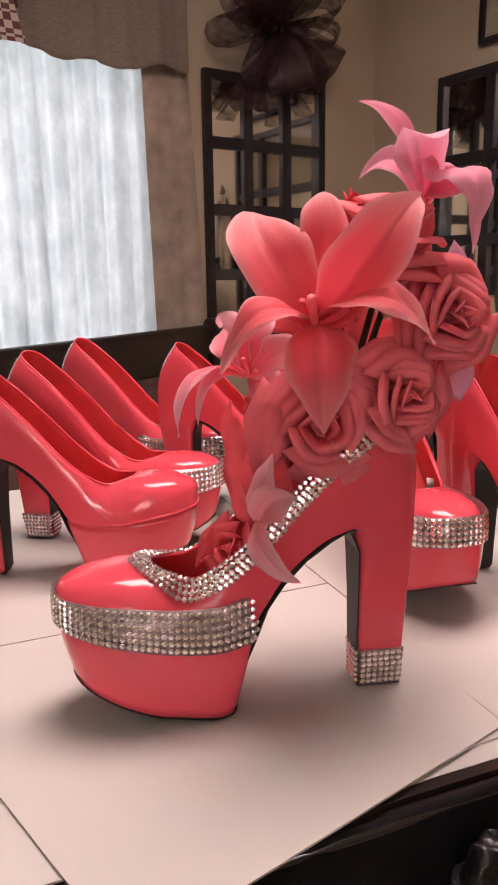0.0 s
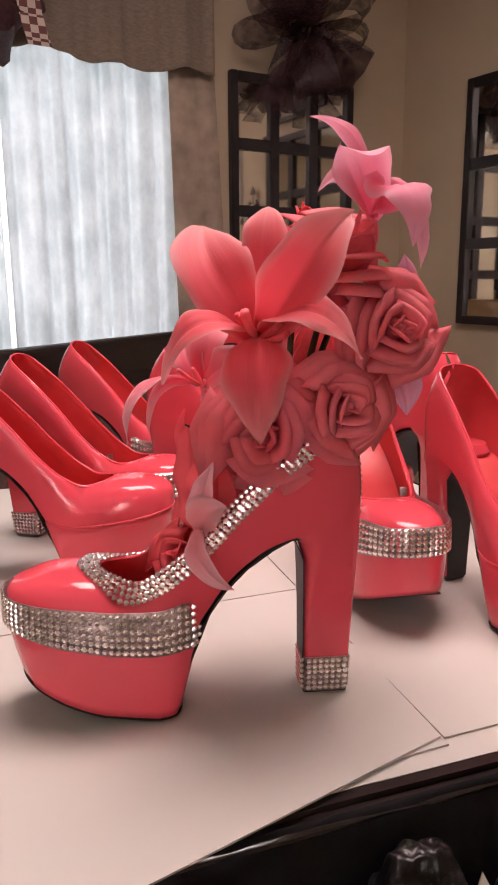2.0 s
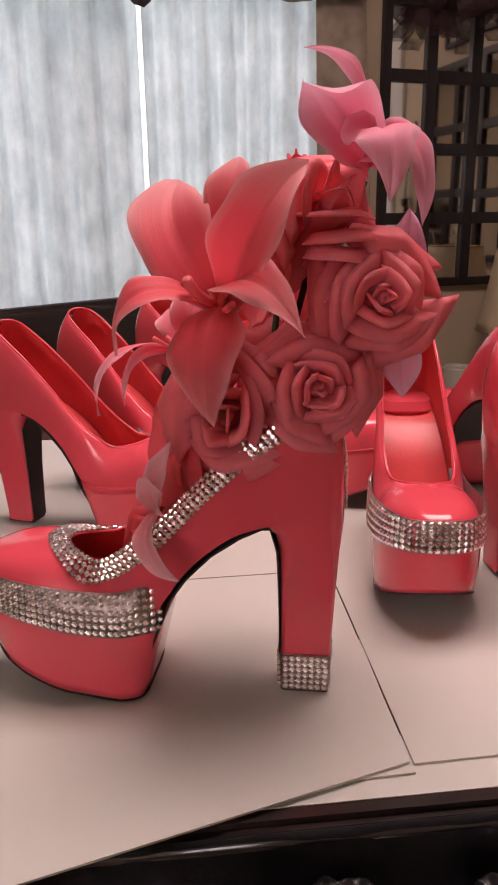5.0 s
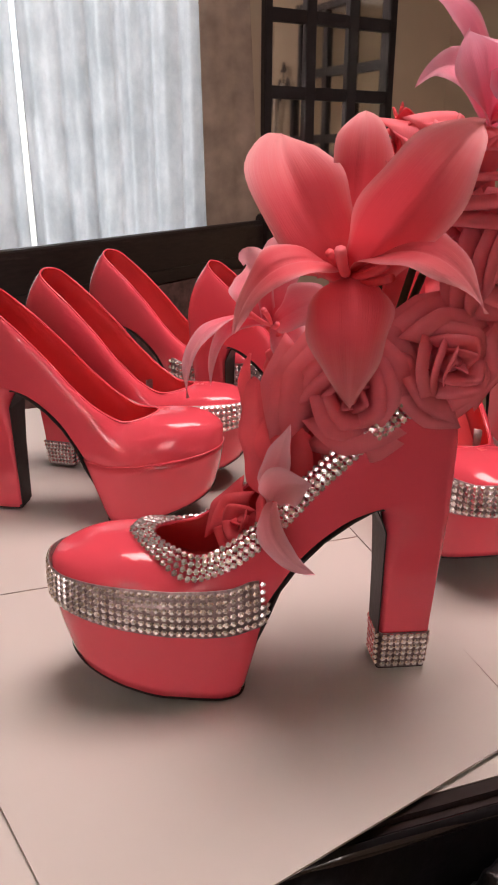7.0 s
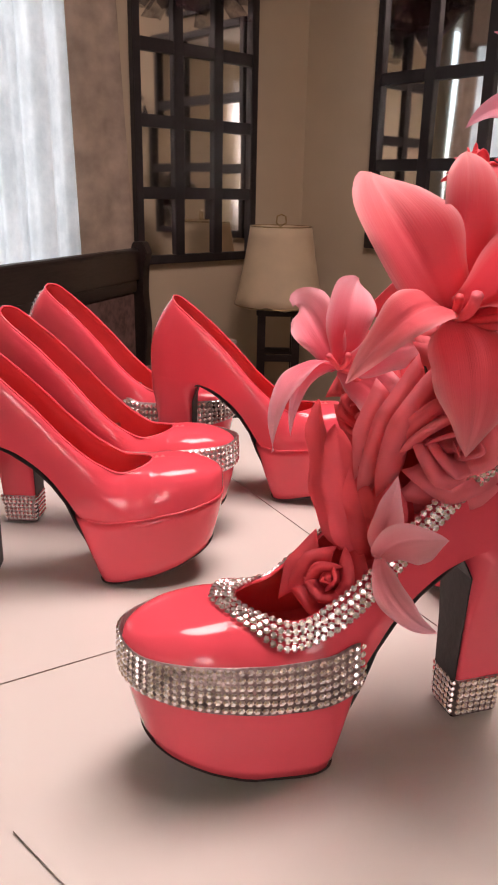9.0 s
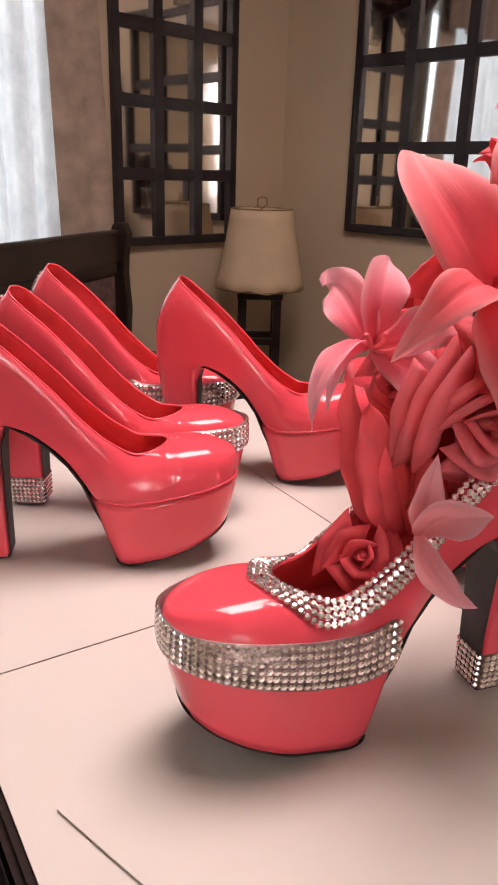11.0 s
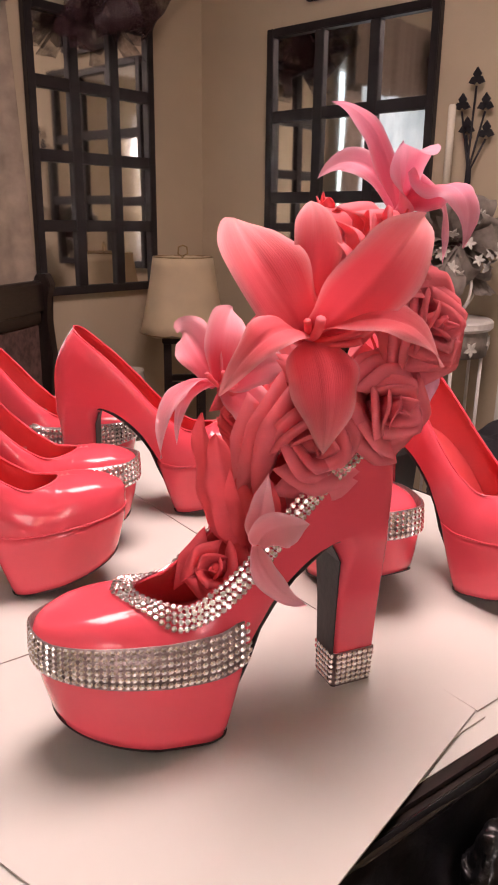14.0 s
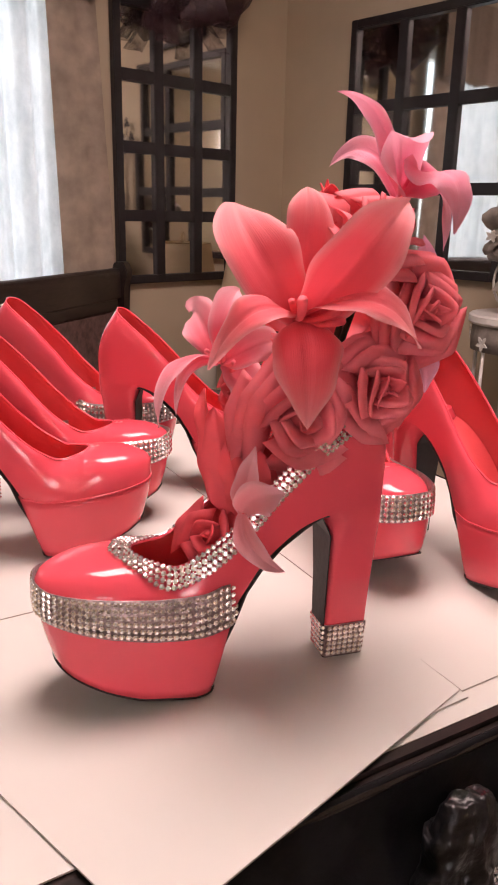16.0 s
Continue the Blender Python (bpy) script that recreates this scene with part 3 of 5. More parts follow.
def rounded_rect(x0, x1, w, r, z, n=5):
    pts = []
    for cx, cy, a0 in ((x1 - r, w - r, 0), (x0 + r, w - r, 90), (x0 + r, -w + r, 180), (x1 - r, -w + r, 270)):
        for k in range(n):
            a = radians(a0 + 90 * k / (n - 1))
            pts.append(Vector((cx + r * math.cos(a), cy + r * math.sin(a), z)))
    return pts


HEEL = [(-0.0305, 0.0, 0.0112, 0.0012), (-0.0312, 0.0, 0.0114, 0.012), (-0.0340, 0.0, 0.0124, 0.04), (-0.0380, 0.0, 0.0142, 0.075), (-0.0415, 0.001, 0.0176, 0.100), (-0.0442, 0.005, 0.0216, 0.112), (-0.0462, 0.015, 0.0252, 0.120), (-0.0464, 0.018, 0.0262, 0.126), (-0.0445, 0.014, 0.0235, 0.134)]


def stones(points, size):
    """Faceted rhinestones, one island each: points are (place, normal, along)."""
    vs, fs = [], []
    ring = 6
    for p, nrm, along in points:
        t = along.normalized()
        b = nrm.cross(t).normalized()
        k = len(vs)
        for r, h in ((0.49, -0.05), (0.48, 0.16), (0.24, 0.38)):
            for j in range(ring):
                a = 2 * math.pi * j / ring
                vs.append(p + size * (r * math.cos(a) * t + r * math.sin(a) * b + h * nrm))
        for lay in (0, 1):
            for j in range(ring):
                fs.append((k + lay * ring + j, k + lay * ring + (j + 1) % ring, k + (lay + 1) * ring + (j + 1) % ring, k + (lay + 1) * ring + j))
        fs.append(tuple(k + 2 * ring + j for j in range(ring)))
    return vs, fs


def walk_even(curve, n_fine, step):
    """Evenly spaced parameters along a curve given as a function of 0..1."""
    ts = np.linspace(0, 1, n_fine)
    ps = np.array([curve(t) for t in ts])
    d = np.concatenate([[0], np.cumsum(np.linalg.norm(np.diff(ps, axis=0), axis=1))])
    n = max(2, int(d[-1] / step))
    return [float(np.interp((i + 0.5) * d[-1] / n, d, ts)) for i in range(n)]


def band_stones(parent, z_lo, z_hi, rows, size, off, i0=6, i1=66, name="rhinestone_band"):
    """A strip of stones round the platform; a dark backing strip under it. z as fractions of the platform height."""
    back_v, back_f, pts = [], [], []
    rnd = random.Random(7)
    zs = [z_lo + (z_hi - z_lo) * (r + 0.5) / rows for r in range(rows)]

    def at(i, z01):
        return plat_point(i, z01)
    us = walk_even(lambda t: at(i0 + (i1 - i0) * t, 0.8), 260, size)
    for t in us:
        i = i0 + (i1 - i0) * t
        for z01 in zs:
            p, q, r = at(i, z01), at(i + 0.25, z01), at(i, z01 + 0.03)
            al = (q - p).normalized()
            nrm = (r - p).cross(al).normalized()
            if nrm.y * p.y < 0 and abs(p.y) > 0.01:
                nrm = -nrm
            if abs(p.y) <= 0.01 and nrm.x < 0:
                nrm = -nrm
            j = Vector((rnd.uniform(-1, 1), rnd.uniform(-1, 1), rnd.uniform(-1, 1))) * 0.03
            pts.append((p + nrm * off, (nrm + j).normalized(), al))
    n = 90
    for k in range(n + 1):
        i = i0 + (i1 - i0) * k / n
        for z01 in (z_lo - 0.01, z_hi + 0.01):
            p, q, r = at(i, z01), at(i + 0.25, z01), at(i, z01 + 0.03)
            nrm = (r - p).cross((q - p).normalized()).normalized()
            if nrm.y * p.y < 0 and abs(p.y) > 0.01 or (abs(p.y) <= 0.01 and nrm.x < 0):
                nrm = -nrm
            back_v.append(p + nrm * off * 0.7)
    for k in range(n):
        back_f.append((2 * k, 2 * k + 2, 2 * k + 3, 2 * k + 1))
    band = hang(name, mesh_from(name, back_v, back_f, SETTING), parent, "band of clear rhinestones in silver settings")
    so = band.modifiers.new("thickness", "SOLIDIFY")
    so.thickness = 0.0008
    v, f = stones(pts, size * 1.06)
    tagged(hang("rhinestone_mesh", mesh_from("rhinestone_mesh", v, f, GEM, False), band), kind="stuff")


def heel_point(u, z):
    """Point on the heel's wall: u 0..1 round it from the front left, z height."""
    xs = [h[3] for h in HEEL]
    x0, x1, w = (lerp(z, xs, [h[k] for h in HEEL]) for k in (0, 1, 2))
    r = rounded_rect(x0, x1, w, 0.002, z, 4)
    d = [0.0]
    for i in range(len(r)):
        d.append(d[-1] + (r[(i + 1) % len(r)] - r[i]).length)
    t = (u % 1.0) * d[-1]
    for i in range(len(r)):
        if t <= d[i + 1]:
            f = (t - d[i]) / max(1e-9, d[i + 1] - d[i])
            return r[i].lerp(r[(i + 1) % len(r)], f), d[-1]
    return r[0], d[-1]


def cap_stones(parent, rows, size):
    pts = []
    rnd = random.Random(3)
    for r in range(rows):
        z = 0.0025 + size * (r + 0.5)
        per = heel_point(0, z)[1]
        n = int(per / size)
        for k in range(n):
            p, q = heel_point(k / n, z)[0], heel_point((k + 0.3) / n, z)[0]
            al = (q - p).normalized()
            nrm = al.cross(Vector((0, 0, 1))).normalized()
            j = Vector((rnd.uniform(-1, 1), rnd.uniform(-1, 1), rnd.uniform(-1, 1))) * 0.04
            pts.append((p + nrm * 0.0012, (nrm + j).normalized(), al))
    rings = []
    for z in (0.0012, 0.0025 + rows * size):
        ring = []
        for k in range(40):
            p, q = heel_point(k / 40, z)[0], heel_point((k + 0.2) / 40, z)[0]
            nrm = (q - p).normalized().cross(Vector((0, 0, 1)))
            ring.append(p + nrm.normalized() * 0.0009)
        rings.append(ring)
    v, f = loft(rings, caps=True)
    cap = hang("heel_cap", mesh_from("heel_cap", v, f, SETTING, False), parent, "heel tip wrapped in clear rhinestones")
    v, f = stones(pts, size * 1.05)
    tagged(hang("rhinestone_mesh", mesh_from("rhinestone_mesh", v, f, GEM, False), cap), kind="stuff")


def skin_at(x, y):
    """Height of the upper's skin at a plan position ahead of the throat or beside the opening."""
    side = 1 if y >= 0 else -1
    lo, hi = 0.0, 1.0
    for _ in range(18):
        m = (lo + hi) / 2
        if upper_point(x, m, 1).y > abs(y):
            lo = m
        else:
            hi = m
    return Vector((x, y, upper_point(x, lo, side).z))


def topline_stones(parent, rows, size):
    """Stones along the whole opening, lying on the skin just below its edge."""
    pts = []
    rnd = random.Random(5)

    def edge(t):
        return -0.0455 + (THROAT - 0.0002 + 0.0455) * t
    def place(t, d, side):
        s = edge(t)
        p0, e1 = upper_point(s, 1.0, side), upper_point(min(s + 0.001, THROAT), 1.0, side)
        al = (e1 - p0).normalized()
        plan = Vector((e1.x - p0.x, e1.y - p0.y, 0)).normalized()
        away = Vector((-plan.y * side, plan.x * side, 0))
        # down the wall behind, across the vamp in front, and from one to the other between
        q = 1.0
        while q > 0.2 and (upper_point(s, q, side) - p0).length < d:
            q -= 0.01
        wall, lower = upper_point(s, q, side), upper_point(s, q - 0.03, side)
        k = min(1.0, max(0.0, (s - 0.110) / 0.016))
        k = k * k * (3 - 2 * k)
        if k == 0:
            return wall, lower, al
        a = p0 + away * d * 0.93
        c = a + away * 0.002
        return wall.lerp(skin_at(a.x, a.y), k), lower.lerp(skin_at(c.x, c.y), k), al
    for side in (1, -1):
        for r in range(rows):
            d = size * (0.90 * r + 0.25)
            for t in walk_even(lambda t: place(t, d, side)[0], 220, size):
                p, below, al = place(t, d, side)
                nrm = al.cross(below - p).normalized()
                if nrm.z * 0.4 + nrm.y * side < 0:
                    nrm = -nrm
                j = Vector((rnd.uniform(-1, 1), rnd.uniform(-1, 1), rnd.uniform(-1, 1))) * 0.10
                pts.append((p + nrm * 0.0012, (nrm + j).normalized(), al))
    # round the front of the opening
    tip = upper_point(THROAT - 0.0002, 1.0, 1)
    for r in range(rows):
        d = size * (0.90 * r + 0.25)
        count = max(1, int(2.3 * d / size))
        for k in range(count):
            a = -1.15 + 2.3 * (k + 0.5) / count
            x, y = tip.x + d * math.cos(a), d * math.sin(a)
            p = skin_at(x, y)
            nrm = (skin_at(x + 0.001, y) - p).cross(skin_at(x, y + 0.001) - p)
            nrm = nrm.normalized() if nrm.z > 0 else -nrm.normalized()
            pts.append((p + nrm * 0.0012, nrm, Vector((-math.sin(a), math.cos(a), 0))))
    v, f = stones(pts, size * 1.08)
    tagged(hang("rhinestone_trim", mesh_from("rhinestone_trim", v, f, GEM, False), parent, "rows of clear rhinestones edging the opening"), kind="stuff")


def welded(name, v, f, material):
    me = mesh_from(name, v, f, material)
    bm = bmesh.new()
    bm.from_mesh(me)
    bmesh.ops.remove_doubles(bm, verts=bm.verts, dist=2e-5)
    bmesh.ops.recalc_face_normals(bm, faces=bm.faces)
    bm.to_mesh(me)
    bm.free()
    return me


def back_stones(parent, size):
    """Two columns of stones down the counter's back seam."""
    pts = []
    rnd = random.Random(11)
    for z in np.arange(0.128, 0.199, size):
        for y in (-0.55, 0.55):
            x = -0.0468 + lean_fwd(-0.0465, float(z))
            pts.append((Vector((x - 0.001, y * size, float(z))), Vector((-1, 0.3 * y + rnd.uniform(-0.1, 0.1), rnd.uniform(-0.1, 0.2))).normalized(), Vector((0, 1, 0))))
    v, f = stones(pts, size * 1.05)
    tagged(hang("rhinestone_seam", mesh_from("rhinestone_seam", v, f, GEM, False), parent, "rhinestones down the back seam"), kind="stuff")


def platform_shoe(name, m, label, band=0, cap=0, trim=0, piping=True):
    th = thing(name, label, "shoe", m, "coral platform heels")
    v, f = skin(0.0, False)
    hang("upper", welded("upper", v, f, PATENT), th)
    v, f = skin(0.0016, True, s_max=0.19, drop=0.0)
    hang("lining", mesh_from("lining", v, f, LINING), th, "smooth coral lining")
    # insole
    iv, jf = [], []
    ss = [s for s in ST if s < 0.188]
    for s in ss:
        w = max(HALF(s) - 0.003, 0.0003)
        for k in range(7):
            y = -w + 2 * w * k / 6
            iv.append((s, y, SEAT(s) + 0.004 + 0.003 * (y / 0.035) ** 2))
    for i in range(len(ss) - 1):
        for k in range(6):
            a = i * 7 + k
            jf.append((a, a + 7, a + 8, a + 1))
    hang("insole", mesh_from("insole", iv, jf, LINING), th)
    # rolled edge of the opening
    edge = [upper_point(s, 1.0, 1) for s in ST if s <= THROAT + 0.001]
    edge = edge + [upper_point(s, 1.0, -1) for s in reversed([s for s in ST if s <= THROAT + 0.001])]
    part("top_edge", tube(edge, 0.0011, 6), PATENT, th, smooth=True)
    # platform
    rings = [[plat_point(i, z) for i in range(72)] for z in np.linspace(0.018, 1.0, 9)]
    v, f = loft(rings)
    hang("platform", mesh_from("platform", v, f, PATENT), th)
    if piping:
        part("welt", tube([plat_point(i % 72, 1.0) + Vector((0, 0, 0.0002)) for i in range(9, 64)], 0.0007, 6), PATENT, th, smooth=True)
    rings = [[Vector((p.x + 0.0006 * (1 if p.x > 0.12 else -1), p.y * 1.012, p.z - 0.0002)) for p in (plat_point(i, z) for i in range(72))] for z in (0.0, 0.022)]
    v, f = loft(rings)
    sole = hang("outsole", mesh_from("outsole", v, f, BLACKSOLE, False), th, "thin black outsole")
    # black covering on the platform's back and the arch
    av, af = [], []
    col = [(0.0955, 0.004), (0.0910, 0.018), (0.0848, 0.036), (0.0760, 0.054), (0.0675, 0.0735), (0.057, 0.088), (0.042, 0.1025), (0.025, 0.1135), (0.012, 0.1185), (0.004, 0.1175), (-0.001, 0.112)]
    for x, z in col:
        w = lerp(x, [0.0, 0.02, 0.06, 0.08, 0.095], [0.018, 0.0255, 0.0305, 0.0330, 0.0250]) * 0.985
        for k in range(9):
            y = -w + 2 * w * k / 8
            av.append((x - 0.0012, y, z - 0.0012))
    for i in range(len(col) - 1):
        for k in range(8):
            a = i * 9 + k
            af.append((a, a + 9, a + 10, a + 1))
    arch = hang("arch_sole", mesh_from("arch_sole", av, af, BLACKSOLE), th, "matt black arch and sole back")
    so = arch.modifiers.new("thickness", "SOLIDIFY")
    so.thickness, so.offset = 0.0016, 0
    # heel
    rings = [rounded_rect(x0, x1, w, lerp(z, [0.0, 0.07, 0.10, 0.12], [0.0025, 0.004, 0.010, 0.017]), z, 11) for x0, x1, w, z in HEEL]
    # towards its top the heel takes the outline of the upper
    for ring in rings:
        k = min(1.0, max(0.0, (ring[0].z - 0.085) / 0.03))
        for p in ring:
            lim = HALF(p.x) - 0.0006
            if abs(p.y) > lim:
                p.y += (math.copysign(max(lim, 0.0), p.y) - p.y) * k
    v, f = loft(rings)
    heel = hang("heel", mesh_from("heel", v, f, PATENT), th, "tall block heel")
    em = heel.modifiers.new("split", "EDGE_SPLIT")
    em.split_angle = radians(50)
    breast = [(0.0006, lerp(z, [h[3] for h in HEEL], [h[2] for h in HEEL]) - 0.0006, z) for z in (0.0025, 0.03, 0.06, 0.09, 0.100)] + [(0.0018, 0.0145, 0.106), (0.0042, 0.011, 0.1125), (0.0065, 0.006, 0.1155)]
    bv, bf = [], []
    for x, w, z in breast:
        x = max(x, lerp(z, [h[3] for h in HEEL], [h[1] for h in HEEL]) + 0.0006)
        bv += [(x, -w, z), (x, w, z)]
    for i in range(len(breast) - 1):
        bf.append((2 * i, 2 * i + 1, 2 * i + 3, 2 * i + 2))
    br = hang("heel_breast", mesh_from("heel_breast", bv, bf, BLACKSOLE, False), heel, "matt black front of the heel")
    so = br.modifiers.new("thickness", "SOLIDIFY")
    so.thickness, so.offset = 0.0008, 1
    v, f = loft([rounded_rect(-0.0308, 0.0003, 0.0111, 0.0022, z) for z in (0.0, 0.0035)])
    hang("heel_tip", mesh_from("heel_tip", v, f, BLACKSOLE, False), heel)
    if band:
        band_stones(th, 0.90 if band < 6 else 0.88, 1.50 if band < 6 else 1.40, band, 0.0050 if band < 6 else 0.0041, 0.0016)
    if cap:
        cap_stones(th, cap, 0.0041)
        back_stones(th, 0.0042)
    if trim:
        topline_stones(th, trim, 0.0041)
    return th


def put(x, y, yaw):
    return pose(x, y, TOP, 0, 0, yaw)


def slim_back(th):
    """A flatter, straighter heel counter: the bulge behind the heel block is drawn in."""
    for ob in th.children_recursive:
        for v in ob.data.vertices:
            d = -0.030 - v.co.x
            if d > 0:
                v.co.x = -0.030 - 0.52 * d
            # the platform's foot reaches a little further back
            if v.co.z < 0.06 and 0.07 < v.co.x < 0.13:
                v.co.x -= 0.006 * (1 - v.co.z / 0.06) * min(1.0, (0.13 - v.co.x) / 0.035)


hero = platform_shoe("platform_shoe", put(0.064, 0.481, 191), "coral patent platform shoe with rhinestone bands, filled with silk flowers", band=6, cap=6, trim=4, piping=False)
slim_back(hero)
plain = platform_shoe("platform_shoe", put(-0.252, 0.682, 0), "plain coral patent platform shoe with a block heel")
plain.scale = (0.95, 1, 1)
gemmed = platform_shoe("platform_shoe", put(-0.235, 0.787, -9), "coral patent platform shoe with rhinestone band and heel tip", band=5, cap=6, piping=False)
gemmed.scale = (0.96, 1, 1)
copy_thing(gemmed, put(-0.222, 0.955, -13))
copy_thing(plain, put(-0.083, 0.865, -11))
copy_thing(plain, put(0.2096, 0.684, -65))
copy_thing(gemmed, put(0.108, 0.749, -75))
copy_thing(plain, put(0.203, 0.826, 115))


# ---- silk flowers ----
def petal(spine, width, face, name, material, parent, label="", fold=0.3, ruffle=0.05, blunt=0.0, mid=0.5, seed=0, nu=26, nv=14, neck=0.34, bow=0.0):
    """A silk petal along a cubic spine of four points: narrow at its neck, creased along the rib, wavy at the rim. face: the way its upper side looks."""
    a, b, c, d4 = (Vector(p) for p in spine)
    face = Vector(face)
    rnd = random.Random(seed)
    ph, ph2 = rnd.uniform(0, 6), rnd.uniform(0, 6)
    vs, fs, uvs = [], [], []
    for i in range(nu + 1):
        t = i / nu
        u = 1 - t
        p = a * u ** 3 + b * 3 * t * u * u + c * 3 * t * t * u + d4 * t ** 3
        d = ((b - a) * u * u + (c - b) * 2 * t * u + (d4 - c) * t * t).normalized()
        side = d.cross(face)
        side = side.normalized() if side.length > 1e-4 else d.orthogonal().normalized()
        up = side.cross(d).normalized()
        if t < mid:
            w = width * (neck + (1 - neck) * math.sin(math.pi / 2 * t / mid) ** 1.15)
        else:
            w = width * math.sin(math.pi / 2 * (1 - t) / (1 - mid)) ** (0.92 - 0.42 * blunt)
        for j in range(nv + 1):
            q = 2 * j / nv - 1
            e = abs(q)
            z = fold * w * (e ** 1.4 - 0.25) - 0.10 * w * math.exp(-(q / 0.10) ** 2)
            # shallow veins, and the wavy rim with a lip that turns back
            z += 0.018 * w * math.sin(13 * q + 3 * t + ph) * (1 - e) - bow * w * e * e
            z += ruffle * width * e ** 3 * (math.sin(9 * t + ph + (1.7 if q > 0 else 0)) + 0.6 * math.sin(19 * t + ph2 + 2 * q))
            z -= 0.10 * w * max(0.0, e - 0.82) / 0.18
            shift = 0.05 * width * e * math.sin(15 * t + ph2 + (2.3 if q > 0 else 0)) * min(1.0, 4 * u)
            vs.append(p + side * ((w + shift) * q * (1 - 0.10 * abs(fold) * e)) + up * z)
            uvs.append((t, e))
    for i in range(nu):
        for j in range(nv):
            k = i * (nv + 1) + j
            fs.append((k, k + 1, k + nv + 2, k + nv + 1))
    me = mesh_from(name, vs, fs, material)
    lay = me.uv_layers.new(name="UVMap")
    for lp in me.loops:
        lay.data[lp.index].uv = uvs[lp.vertex_index]
    return hang(name, me, parent, label)


def rose(centre, facing, radius, label, petals=17, seed=0, material=None, deep=1.0, turn=0.0):
    """A foam rose: flat petals set in a spiral round the axis, each with a pointed lip whose corners fold back."""
    rnd = random.Random(seed)
    z = Vector(facing).normalized()
    x = z.orthogonal().normalized()
    m = Matrix((x, z.cross(x), z)).transposed().to_4x4()
    m.translation = centre
    th = thing("rose", label, "artificial flower", m, "silk flowers in the shoe")
    material = material or ROSE
    nu, nv = 16, 12
    for i in range(petals):
        f = i / (petals - 1)
        a0 = turn + i * 2.18 + rnd.uniform(-0.18, 0.18)
        half = 1.45 - 0.62 * f
        rb, rt = radius * (0.04 + 0.24 * f), radius * (0.09 + 0.82 * f ** 0.85) * rnd.uniform(0.95, 1.05)
        top = radius * deep * (0.60 - 0.62 * f ** 1.5 + rnd.uniform(-0.03, 0.03))
        bot = -radius * deep * 0.72
        peak = rnd.uniform(-0.28, 0.28)
        flare = radius * (0.03 + 0.20 * f)
        vs, fs = [], []
        for k in range(nu + 1):
            p = 2 * k / nu - 1
            g = abs(p - peak) / (1 + abs(peak))
            lip = 1 - 0.26 * g ** 1.25
            for j in range(nv + 1):
                q = j / nv
                rr = rb + (rt - rb) * (0.40 * q + 0.60 * q ** 3)
                # one side lies inside its neighbour, the other outside
                rr *= 1 + 0.15 * p * (1 - 0.4 * f)
                # two flat planes that meet in a crease below the lip's point
                rr -= radius * (0.03 + 0.07 * f) * q * math.sin(math.pi * min(1.0, g)) * 0.8
                h = bot + (top - bot) * lip * min(1.0, q / 0.86)
                if q > 0.80:
                    e = (q - 0.80) / 0.20
                    rr += flare * e * (0.35 + 0.85 * g ** 1.5)
                    h -= flare * 0.35 * e * e * (0.4 + g)
                a = a0 + half * p * (0.55 + 0.45 * q)
                vs.append((rr * math.cos(a), rr * math.sin(a), h))
        for k in range(nu):
            for j in range(nv):
                b = k * (nv + 1) + j
                fs.append((b, b + nv + 1, b + nv + 2, b + 1))
        ob = hang("petal", mesh_from("petal", vs, fs, material), th)
        so = ob.modifiers.new("thickness", "SOLIDIFY")
        so.thickness, so.offset = 0.0007, 0
    bm = lathe([(0.0, -0.95 * radius * deep), (0.22 * radius, -0.85 * radius * deep), (0.30 * radius, -0.55 * radius * deep), (0.20 * radius, 0.0), (0.06 * radius, 0.34 * radius * deep), (0, 0.36 * radius * deep)], 16)
    part("heart", bm, material, th, smooth=True)
    return th


def lily(tips, label, material, name="lily"):
    """tips: rows of (spine, half width, facing, fold, ruffle, blunt, mid, bow)."""
    th = thing(name, label, "artificial flower", None, "silk flowers in the shoe")
    for k, (spine, w, face, fold, ruf, blunt, mid, bow) in enumerate(tips):
        petal(spine, w, face, "petal", material, th, fold=fold, ruffle=ruf, blunt=blunt, mid=mid, bow=bow, seed=k + len(label))
    return th


def bezier3(a, b, c, n=9):
    a, b, c = Vector(a), Vector(b), Vector(c)
    return [a * (1 - t) ** 2 + b * 2 * t * (1 - t) + c * t * t for t in np.linspace(0, 1, n)]


